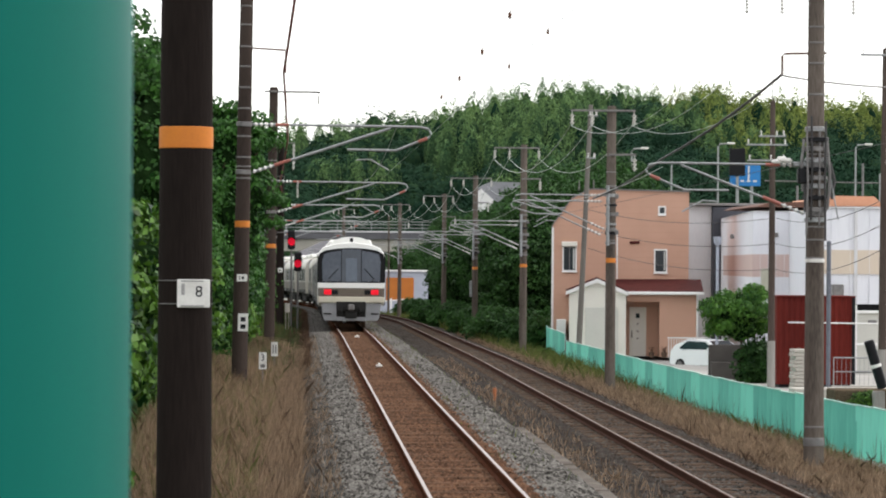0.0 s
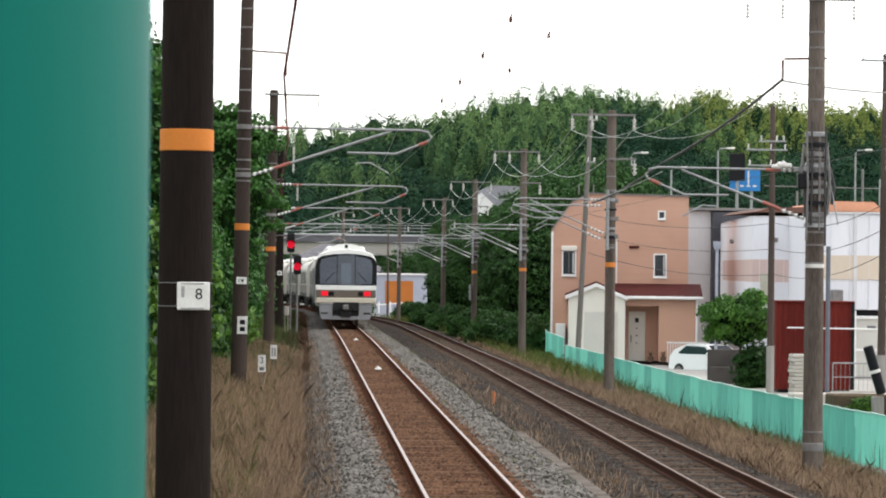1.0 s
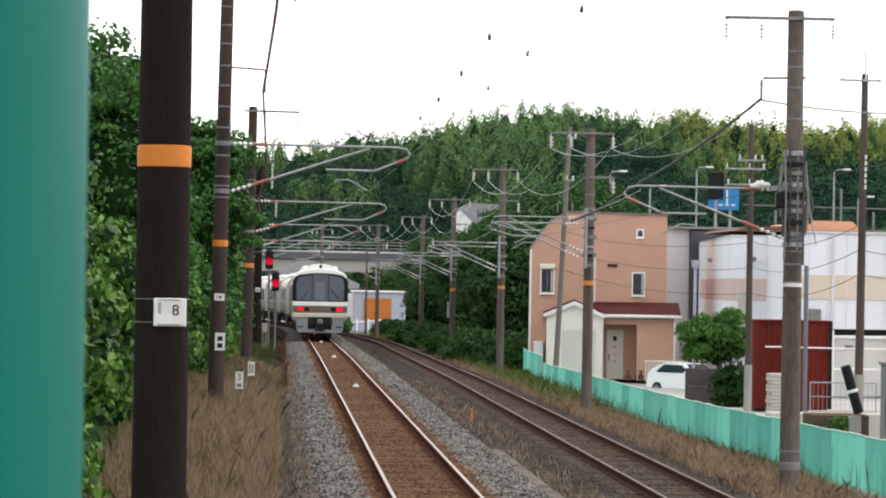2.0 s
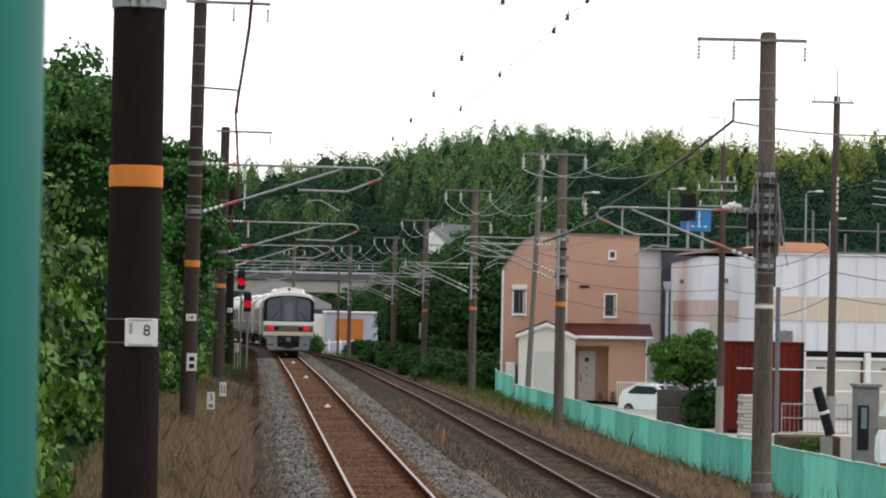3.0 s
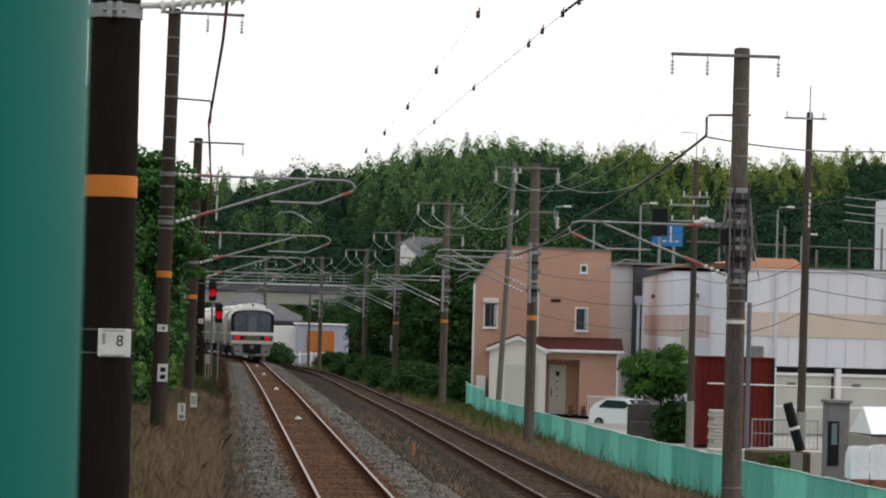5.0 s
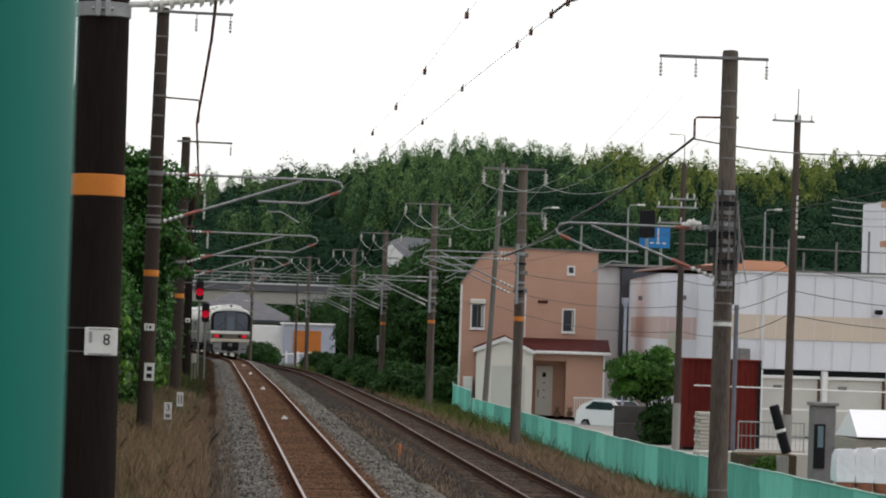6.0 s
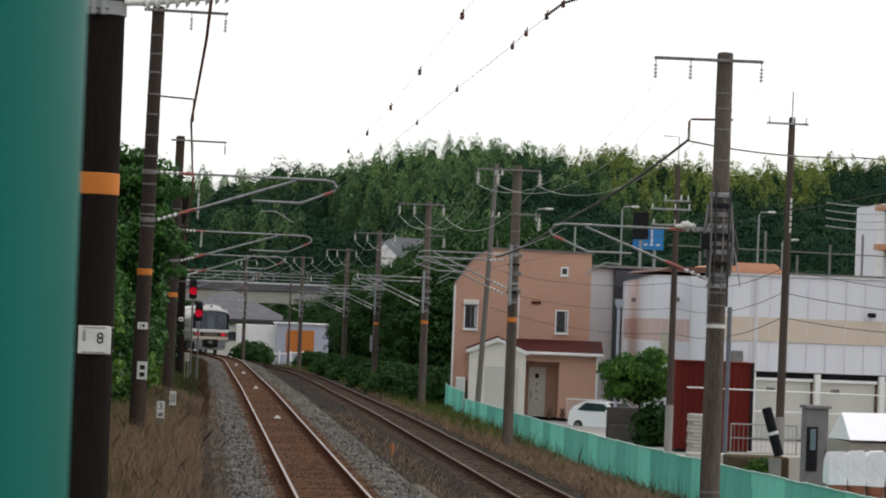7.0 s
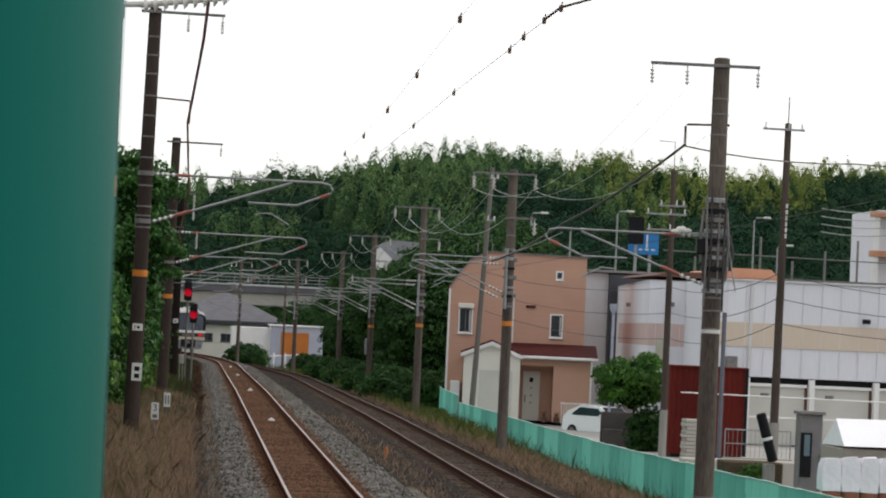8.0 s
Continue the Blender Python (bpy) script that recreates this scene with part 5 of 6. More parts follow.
# ---- parked car ----
def parked_car(m):
    t = thing("parked_car", "white hatchback parked beside the house", "car", m)
    w = 0.82
    side = [(-2.0, 0.35), (-2.05, 0.75), (-1.95, 0.95), (-1.0, 1.05), (-0.35, 1.48), (0.9, 1.52), (1.65, 1.25), (1.9, 0.95), (1.95, 0.4), (1.5, 0.28), (-1.6, 0.28)]
    b = Build()
    n = len(side)
    vs = []
    for x, k in ((-w, 0.9), (-w * 0.93, 1.0), (w * 0.93, 1.0), (w, 0.9)):
        for y, z in side:
            xx = x * (1 - 0.16 * max(0, (z - 0.95)) / 0.55)
            vs.append((xx, y * (0.985 if abs(x) == w else 1), 0.28 + (z - 0.28) * (0.985 if abs(x) == w else 1)))
    b.add(vs, [(i * n + j, i * n + (j + 1) % n, (i + 1) * n + (j + 1) % n, (i + 1) * n + j) for i in range(3) for j in range(n)] + [tuple(range(n)), tuple(range(3 * n, 4 * n))])
    part("body", b, M_CARWHITE, t, smooth=30)
    part("windscreen", Build().add([(-0.66, -0.98, 1.075), (0.66, -0.98, 1.075), (0.6, -0.4, 1.46), (-0.6, -0.4, 1.46), (-0.66, -0.9, 1.03), (0.66, -0.9, 1.03), (0.6, -0.32, 1.42), (-0.6, -0.32, 1.42)],
         [(0, 1, 2, 3), (4, 7, 6, 5), (0, 4, 5, 1), (2, 6, 7, 3), (1, 5, 6, 2), (0, 3, 7, 4)]), M_GLASS, t)
    for s in (-1, 1):
        part("side_glass", Build().prism([(-0.75, 1.06), (-0.25, 1.4), (0.85, 1.42), (1.35, 1.12), (1.3, 1.06)], s * 0.735 - 0.03, s * 0.735 + 0.045, "x"), M_GLASS, t, smooth=0)
        part("headlight", Build().box(s * 0.6 - 0.17, s * 0.6 + 0.17, -2.03, -1.85, 0.72, 0.9, 0.04), M_PORC, t)
        part("mirror", Build().box(s * 0.9 - 0.1, s * 0.9 + 0.1, -0.75, -0.6, 1.0, 1.15, 0.03), M_CARWHITE, t)
        for y in (-1.3, 1.25):
            wl = part("wheel", Build().lathe([(0.24, -0.1), (0.31, -0.08), (0.31, 0.08), (0.24, 0.1)], (s * 0.75, y, 0.31), "x", 20), M_TYRE, t)
            part("rim", Build().lathe([(0.05, -0.104), (0.2, -0.106), (0.2, 0.106), (0.05, 0.104)], (s * 0.75, y, 0.31), "x", 16), M_STRAP, wl)
    part("bumper", Build().box(-0.75, 0.75, -2.08, -1.9, 0.3, 0.52, 0.06), M_CARWHITE, t)
    part("grille", Build().box(-0.4, 0.4, -2.075, -2.0, 0.52, 0.68, 0.02), M_BLACK, t)


parked_car(pose(18.4, 151.5, -2.1, 0, 0, 38))
b = Build().box(15.7, 17.3, 130.5, 130.7, GZ - 0.15, -0.34, 0.02)
solid("block_wall", b, M_BLOCK, "dark grey block wall beside the parked car", "wall", kind="structure")
b = Build().box(15.75, 18.0, 130.1, 130.3, GZ - 0.05, -1.0, 0.02)
solid("garden_wall", b, M_BLOCK, "low dark block garden wall", "wall", kind="structure")

# ---- road bridge, houses and walls at the far bend ----
br = thing("road_bridge", "pale concrete road overpass with railings", "bridge")
part("deck", Build().box(-40, 45, 400, 409, 4.1, 6.0, 0.05), M_CONC_PALE, br)
part("parapet", Build().box(-40, 45, 399.6, 400, 5.55, 6.35, 0.04), M_ROOFGREY, br)
part("cornice", Build().box(-40, 45, 399.5, 399.7, 6.35, 6.55, 0.02), M_GREYW, br)
for z in (6.9, 7.3, 7.65):
    part("handrail", Build().tube([(-40, 399.8, z), (45, 399.8, z)], 0.05, 6), M_GALV, br)
for k in range(43):
    part("rail_post", Build().box(-40 + 2 * k, -39.92 + 2 * k, 399.75, 399.85, 6.5, 7.7), M_GALV, br)
for x in (-14, 16.5, 34):
    part("pier", Build().box(x, x + 1.6, 401, 408, -2.5, 4.1, 0.1), M_CONC, br)
part("abutment", Build().box(18.5, 30, 402, 409, -2.5, 4.1, 0.1), M_CONC, br)
hp = thing("house", "low house with a grey hipped roof beside the line", "house")
part("wall", Build().box(-3.5, 9.0, 372, 384, -2.5, 2.1, 0.02), M_CREAM, hp)
b = Build().add([(-4.2, 371, 2.2), (9.7, 371, 2.2), (9.7, 385, 2.2), (-4.2, 385, 2.2), (2.2, 378, 5.2), (3.4, 378, 5.2)], [(0, 1, 5, 4), (1, 2, 5), (2, 3, 4, 5), (3, 0, 4), (0, 3, 2, 1)])
part("roof", b, M_ROOFGREY, hp, "grey tiled hipped roof", smooth=0)
part("eaves", Build().box(-4.2, 9.7, 371, 385, 1.85, 2.19, 0.02), M_DARK, hp)
for x in (0.5, 2.6, 5.2):
    window(hp, x, x + 1.1, 372, -0.1, 0.7, M_STRAP, False)
ow = thing("workshop", "white workshop with an orange door", "building")
part("white_wall", Build().box(3.3, 7.15, 331, 340, -2.2, 1.72, 0.02), M_WHITE, ow)
part("grey_wall", Build().box(7.15, 12.2, 330, 340, -2.2, 1.95, 0.02), M_LAVENDER, ow, "grey-blue sheet wall")
part("orange_door", Build().box(8.1, 10.8, 329.9, 330, -0.9, 1.35, 0.01), M_ORANGE_DOOR, ow, "orange sheet door")
part("door_seam", Build().box(9.4, 9.44, 329.88, 329.91, -0.9, 1.35), M_RUSTY, ow)
part("roof_edge", Build().box(7.0, 12.3, 329.7, 340.1, 1.95, 2.08, 0.01), M_WHITE, ow)
b = Build()
for k in range(4):
    b.tube([(6.2 + 1.1 * k, 322, -2.2), (6.2 + 1.1 * k, 322, -0.6)], 0.08, 8)
b.tube([(6.0, 322, -1.0), (9.7, 322, -0.7)], 0.06, 8)
solid("white_barrier", b, M_WHITE, "white tubular barrier beside the track", "barrier")
fh = thing("house", "white gabled house with grey roof among the trees", "house")
part("wall", Build().prism([(15.05, 4.0), (17.1, 4.0), (17.1, 7.3), (15.05, 9.15)], 287.2, 296), M_WHITE, fh, smooth=0)
part("front_wall", Build().box(17.1, 19.1, 288.5, 296, 4.0, 8.1), M_CREAM, fh)
part("roof", Build().prism([(14.85, 9.2), (15.95, 9.75), (19.2, 9.65), (19.2, 8.2), (17.35, 7.65), (17.12, 7.35)], 287.5, 296.5), mat("pale_grey_tiles", (0.3, 0.3, 0.32), (0.2, 0.2, 0.215), 0.7, 1, 12, 0.3), fh, "grey tiled roof", smooth=0)

# ---- road furniture on the slope ----
def street_lamp(x, y, z0, z1, s):
    t = thing("street_lamp", "slim pale street lamp on the road above", "street lamp", pose(x, y, z0), "street lamps")
    h = z1 - z0
    part("post", Build().tube([(0, 0, 0), (0, 0, h - 0.3), (s * 0.15, 0, h - 0.05), (s * 0.9, 0, h)], 0.09, 8, 0.06), M_GALV, t)
    part("lamp_head", Build().box(min(s * 0.8, s * 1.5), max(s * 0.8, s * 1.5), -0.15, 0.15, h - 0.08, h + 0.1, 0.05), M_PORC, t)


street_lamp(29.1, 300, 5.0, 13.1, 1)
street_lamp(36.8, 300, 5.0, 13.6, 1)
street_lamp(49.1, 300, 5.0, 13.6, 1)
street_lamp(33.2, 305, 5.0, 12.0, 1)
street_lamp(53.0, 310, 5.0, 11.5, 1)
sg = thing("road_sign", "blue road direction sign behind a black panel", "road sign")
part("panel", Build().box(40.4, 43.3, 320, 320.1, 10.3, 12.3, 0.02), M_BLUE, sg)
b = Build()
for u in (41.4, 42.0, 42.6):
    b.box(u, u + 0.35, 319.97, 320.0, 10.7, 10.85)
b.box(42.1, 42.25, 319.97, 320.0, 10.9, 12.2)
part("marks", b, M_WHITE, sg)
part("post", Build().tube([(42.5, 320.2, 3), (42.5, 320.2, 12.5)], 0.14, 8), M_GALV, sg)
bp = thing("warning_board", "black square panel on a post by the road", "sign")
part("panel", Build().box(40.1, 41.6, 318, 318.2, 11.2, 13.8, 0.05), M_BLACK, bp)
part("post", Build().tube([(40.9, 318.4, 3), (40.9, 318.4, 13)], 0.14, 8), M_GALV, bp)


# ---- plants ----
def leaf_quads(rng, p, nrm, length, width, wild=0.4):
    """One folded leaf at each point, facing roughly along its normal."""
    n = len(p)
    nrm = nrm + rng.normal(0, wild, (n, 3))
    nrm /= np.linalg.norm(nrm, axis=1, keepdims=True)
    a = rng.normal(0, 1, (n, 3))
    a[:, 2] -= 0.4
    a -= nrm * (a * nrm).sum(1, keepdims=True)
    a /= np.linalg.norm(a, axis=1, keepdims=True)
    b = np.cross(nrm, a)
    ln = (length * rng.uniform(0.6, 1.25, n))[:, None]
    wd = ln * width / length
    v = np.stack([p - a * ln / 2, p + b * wd / 2 + nrm * wd * 0.12, p + a * ln / 2 - nrm * ln * 0.15, p - b * wd / 2 + nrm * wd * 0.12], 1).reshape(-1, 3)
    f = np.arange(4 * n).reshape(-1, 4)
    return v, f


def clump_points(rng, clumps, per, r_clump):
    """Points on the outer side of many small round clumps."""
    c = np.repeat(clumps, per, 0)
    d = rng.normal(0, 1, c.shape)
    d[:, 2] = np.abs(d[:, 2]) * 0.9 - 0.25
    d /= np.linalg.norm(d, axis=1, keepdims=True)
    r = np.repeat(r_clump, per)[:, None] if np.ndim(r_clump) else r_clump
    return c + d * r * rng.uniform(0.75, 1.05, (len(c), 1)) * np.array([1, 1, 0.8]), d


def crown_clumps(rng, n, rx, ry, rz, low=-0.5):
    d = rng.normal(0, 1, (n * 3, 3))
    d /= np.linalg.norm(d, axis=1, keepdims=True)
    d = d[d[:, 2] > low][:n]
    return d * np.array([rx, ry, rz]) * rng.uniform(0.72, 1.0, (len(d), 1))


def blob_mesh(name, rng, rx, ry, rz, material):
    """The inside of a crown: an uneven rounded mass, its shade put into a dark colour."""
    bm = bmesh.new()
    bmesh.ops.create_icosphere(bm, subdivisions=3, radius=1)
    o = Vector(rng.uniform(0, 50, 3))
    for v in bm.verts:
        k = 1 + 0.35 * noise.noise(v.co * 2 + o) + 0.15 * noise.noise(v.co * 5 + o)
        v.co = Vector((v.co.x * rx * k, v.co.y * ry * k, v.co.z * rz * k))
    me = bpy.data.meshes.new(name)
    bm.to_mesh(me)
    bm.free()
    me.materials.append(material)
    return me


def tree(name, seed, h, rx, ry, rz, n_clumps, per, leaf, material, label, category="tree", trunk=0.14, lump=1.0):
    """A tapered trunk with limbs and a crown of many leaves; made at the origin."""
    rng = np.random.default_rng(seed)
    t = thing(name, label, category)
    cz = h - rz
    b = Build()
    top = max(0.3, cz + rz * 0.4)
    b.tube([(0, 0, -0.4), (rng.uniform(-0.1, 0.1), rng.uniform(-0.1, 0.1), top * 0.5), (rng.uniform(-0.2, 0.2), 0, top)], trunk, 8, trunk * 0.35)
    for k in range(6):
        a = k * 1.05 + rng.uniform(-0.3, 0.3)
        z = max(0.15, cz - rz * 0.5) + 0.12 * k * rz
        b.tube([(0, 0, z), (rx * 0.4 * math.cos(a), ry * 0.4 * math.sin(a), z + rz * 0.25), (rx * 0.75 * math.cos(a), ry * 0.75 * math.sin(a), z + rz * 0.4)], trunk * 0.4, 6, trunk * 0.12)
    part("trunk", b, M_BARK, t)
    cl = crown_clumps(rng, n_clumps, rx, ry, rz, -0.75)
    size = rng.uniform(0.16, 0.36, len(cl)) * min(rx, rz) ** 0.6 * lump
    p, d = clump_points(rng, cl, per, size)
    # loose shoots round the outline
    e = crown_clumps(rng, n_clumps * 3, rx * 1.12, ry * 1.12, rz * 1.12, -0.3)
    # and leaves close over the inner mass
    g = crown_clumps(rng, n_clumps * 45, rx * 0.93, ry * 0.93, rz * 0.93, -0.95)
    p, d = np.concatenate([p, e, g]), np.concatenate([d, e / np.linalg.norm(e, axis=1, keepdims=True), g / np.linalg.norm(g, axis=1, keepdims=True)])
    v, f = leaf_quads(rng, p + np.array([0, 0, cz]), d, leaf, leaf * 0.62)
    crown = part("crown", np_mesh("crown", v, f, material), material, t)
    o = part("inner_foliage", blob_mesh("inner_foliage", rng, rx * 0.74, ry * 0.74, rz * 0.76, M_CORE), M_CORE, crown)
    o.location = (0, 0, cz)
    return t


def plant(master, spots):
    """Sets the first at its place and copies to the others: x, y, z, turn, size."""
    for k, (x, y, z, rz, s) in enumerate(spots[1:]):
        o = copy_thing(master, pose(x, y, z, 0, 0, rz))
        o.scale = (s, s, s)
    x, y, z, rz, s = spots[0]
    master.matrix_basis = pose(x, y, z, 0, 0, rz)
    master.scale = (s, s, s)


# the overgrown bank beside the left poles
k1 = tree("kudzu_bush", 11, 2.7, 1.5, 2.6, 1.45, 40, 210, 0.155, M_LEAF_K, "dense bright green creeper covered bush on the bank", "bush", 0.06, 1.6)
plant(k1, [(-3.45, 33.5, 0.0, 0, 1.0), (-3.8, 43, 0.2, 180, 1.1), (-4.0, 55, 0.1, 5, 1.1), (-4.1, 66, 0.1, 184, 1.1), (-3.5, 80, 0.0, 178, 1.05), (-3.2, 100, 0.0, 3, 1.1)])
k2 = tree("kudzu_bush", 12, 3.3, 1.7, 2.8, 1.7, 42, 210, 0.155, M_LEAF_K, "tall green creeper covered bush on the bank", "bush", 0.06, 1.6)
plant(k2, [(-4.0, 38, 0.5, 0, 1.0), (-4.1, 49, 0.5, 170, 1.1), (-4.4, 68, 0.3, 3, 1.1), (-3.6, 90, 0.3, 175, 1.0), (-4.3, 44, 1.45, 8, 1.0), (-4.4, 57, 1.5, 186, 1.0), (-3.8, 51, 0.9, 90, 0.85)])
k3 = tree("green_shrub", 13, 3.8, 1.5, 2.3, 2.0, 90, 70, 0.14, M_LEAF_S, "leafy green shrub on the overgrown bank", "bush", 0.07)
plant(k3, [(-3.0, 86, 0.0, 0, 1.0), (-2.9, 95, 0.0, 182, 1.1), (-3.0, 104, 0.0, 180, 1.2), (-3.3, 117, -0.1, 40, 1.1), (-3.4, 126, -0.1, 140, 1.15), (-3.4, 136, -0.1, 240, 1.1), (-3.6, 150, -0.1, 60, 1.2),
           (-4.0, 162, -0.2, 200, 1.2), (-4.5, 175, -0.2, 300, 1.2), (-5.0, 192, -0.3, 120, 1.3), (-6.2, 212, -0.3, 20, 1.4), (-7.5, 232, -0.4, 90, 1.4)])
t1 = tree("bank_tree", 14, 7.0, 1.35, 1.8, 2.9, 70, 170, 0.145, M_LEAF_S, "dark green broadleaf tree on the bank", "tree", 0.16, 1.45)
plant(t1, [(-3.4, 60, 0.15, 0, 1.0), (-2.5, 92, 0.5, 100, 1.0), (-4.9, 72, 0.3, 200, 1.0), (-3.1, 112, 0.2, 60, 1.0), (-2.95, 56, 0.5, 240, 0.8), (-5.4, 50, 1.0, 150, 1.0), (-3.3, 78, 0.2, 30, 0.85), (-4.2, 132, 0.0, 250, 0.98), (-5.0, 158, -0.1, 20, 1.05),
           (-6.2, 182, -0.2, 80, 1.1), (-7.8, 210, -0.3, 300, 1.2), (-10.5, 250, 0, 10, 1.3), (-14, 285, 0, 90, 1.4)])
# the grove beyond the lower track
t2 = tree("grove_tree", 15, 8.5, 2.6, 2.9, 3.9, 120, 80, 0.21, M_LEAF_D, "dense dark green tree in the trackside grove", "tree", 0.2, 1.35)
plant(t2, [(12.6, 184, -1.8, 0, 1.0), (14.3, 192, -1.6, 50, 1.12), (12.9, 202, -1.6, 120, 0.98), (15.6, 206, -1.5, 200, 1.2), (12.6, 220, -1.6, 300, 0.95), (14.9, 228, -1.5, 20, 1.1), (12.0, 240, -1.6, 80, 0.9),
           (17.5, 222, -1.0, 150, 1.15), (14.5, 250, -1.4, 240, 1.0), (12.2, 262, -1.6, 330, 0.8), (17.8, 190, -1.5, 70, 1.15), (17.2, 255, -0.5, 100, 1.05), (20.5, 245, -0.5, 190, 1.2), (21, 270, 1.5, 10, 1.1),
           (24, 260, 1.5, 130, 1.15), (15.0, 278, 0.0, 60, 0.85), (11.8, 275, -1.6, 0, 0.7), (20.4, 283, 2.0, 200, 1.0), (13.0, 300, 0.5, 20, 0.8), (10.5, 352, -2.2, 20, 0.8), (13.5, 356, -2.2, 90, 0.9), (16.5, 350, -2.0, 160, 0.95), (12, 392, -2.4, 220, 0.7), (9.5, 420, -2.4, 40, 0.9), (14.5, 420, -2.4, 120, 0.95), (5.0, 422, -2.4, 200, 0.9), (0.0, 421, -2.4, 300, 0.9)])
k4 = tree("trackside_bush", 16, 1.7, 1.5, 2.2, 1.1, 120, 40, 0.17, M_LEAF_D, "low leafy bush beside the lower track", "bush", 0.06)
plant(k4, [(11.0, 168, -1.5, 0, 1.0), (10.9, 176, -1.5, 80, 1.15), (10.8, 186, -1.5, 160, 1.0), (10.7, 197, -1.6, 240, 1.1), (10.6, 208, -1.6, 10, 1.0), (10.4, 222, -1.7, 120, 1.1), (10.0, 238, -1.7, 60, 1.1), (9.6, 252, -1.8, 200, 1.0),
           (9.6, 285, -1.9, 30, 1.0), (9.9, 300, -2.0, 99, 0.9), (4.75, 318, -2.1, 10, 1.35), (4.3, 320, -2.1, 140, 0.8)])
k5 = tree("garden_tree", 17, 4.2, 1.2, 1.1, 1.1, 30, 280, 0.14, M_LEAF_G, "bright green spreading garden tree behind the fence", "tree", 0.1, 1.9)
plant(k5, [(16.3, 126, -2.3, 15, 1.0)])
k7 = tree("garden_shrub", 19, 1.9, 0.8, 0.7, 1.0, 44, 60, 0.17, M_LEAF_D, "dark leafy shrub under the garden tree", "bush", 0.06, 1.5)
plant(k7, [(16.95, 125.9, -1.85, 0, 0.9)])
k6 = tree("yard_weed", 18, 0.9, 0.5, 0.5, 0.4, 30, 30, 0.1, M_LEAF_K, "green weeds growing in the yard", "bush", 0.02)
plant(k6, [(14.15, 84.7, -0.95, 0, 0.6), (13.8, 84.8, -1.0, 90, 0.4), (10.8, 150, -1.6, 0, 0.7), (10.7, 141, -1.6, 0, 0.6)])


# ---- wooded hill ----
def step(a):
    a = min(1.0, max(0.0, a))
    return a * a * (3 - 2 * a)


RIDGE = [(-200, 19), (-40, 17.8), (-9, 18.2), (8, 18.8), (20, 20.4), (32, 22.9), (46, 25.6), (60, 24.2), (75, 24.6), (82, 22.8), (90, 22.6), (105, 24.4), (120, 26.2), (160, 29), (400, 31)]


def hill_z(x, y):
    top = RIDGE[0][1]
    for (x0, z0), (x1, z1) in zip(RIDGE, RIDGE[1:]):
        if x0 <= x <= x1:
            top = z0 + (z1 - z0) * (x - x0) / (x1 - x0)
    if x > 400:
        top = 34
    foot = 425 - 85 * step((x - 14) / 20)
    u = step((y - foot) / (600 - foot))
    return -2.0 + (top + 2.0) * u + 1.2 * noise.noise((x * 0.05, y * 0.05, 3)) * u


def make_hill():
    xs, ys = [-260 + 8 * i for i in range(90)], [330 + 9 * i for i in range(60)]
    vs = [(x, y, hill_z(x, y)) for y in ys for x in xs]
    n = len(xs)
    fs = [(i * n + j, i * n + j + 1, (i + 1) * n + j + 1, (i + 1) * n + j) for i in range(len(ys) - 1) for j in range(n - 1)]
    tagged(new("hill", np_mesh("hill", np.array(vs), np.array(fs), M_WOODS)), "wooded hillside", "hill", kind="structure")


make_hill()


RING = np.arange(10) * (2 * math.pi / 10)


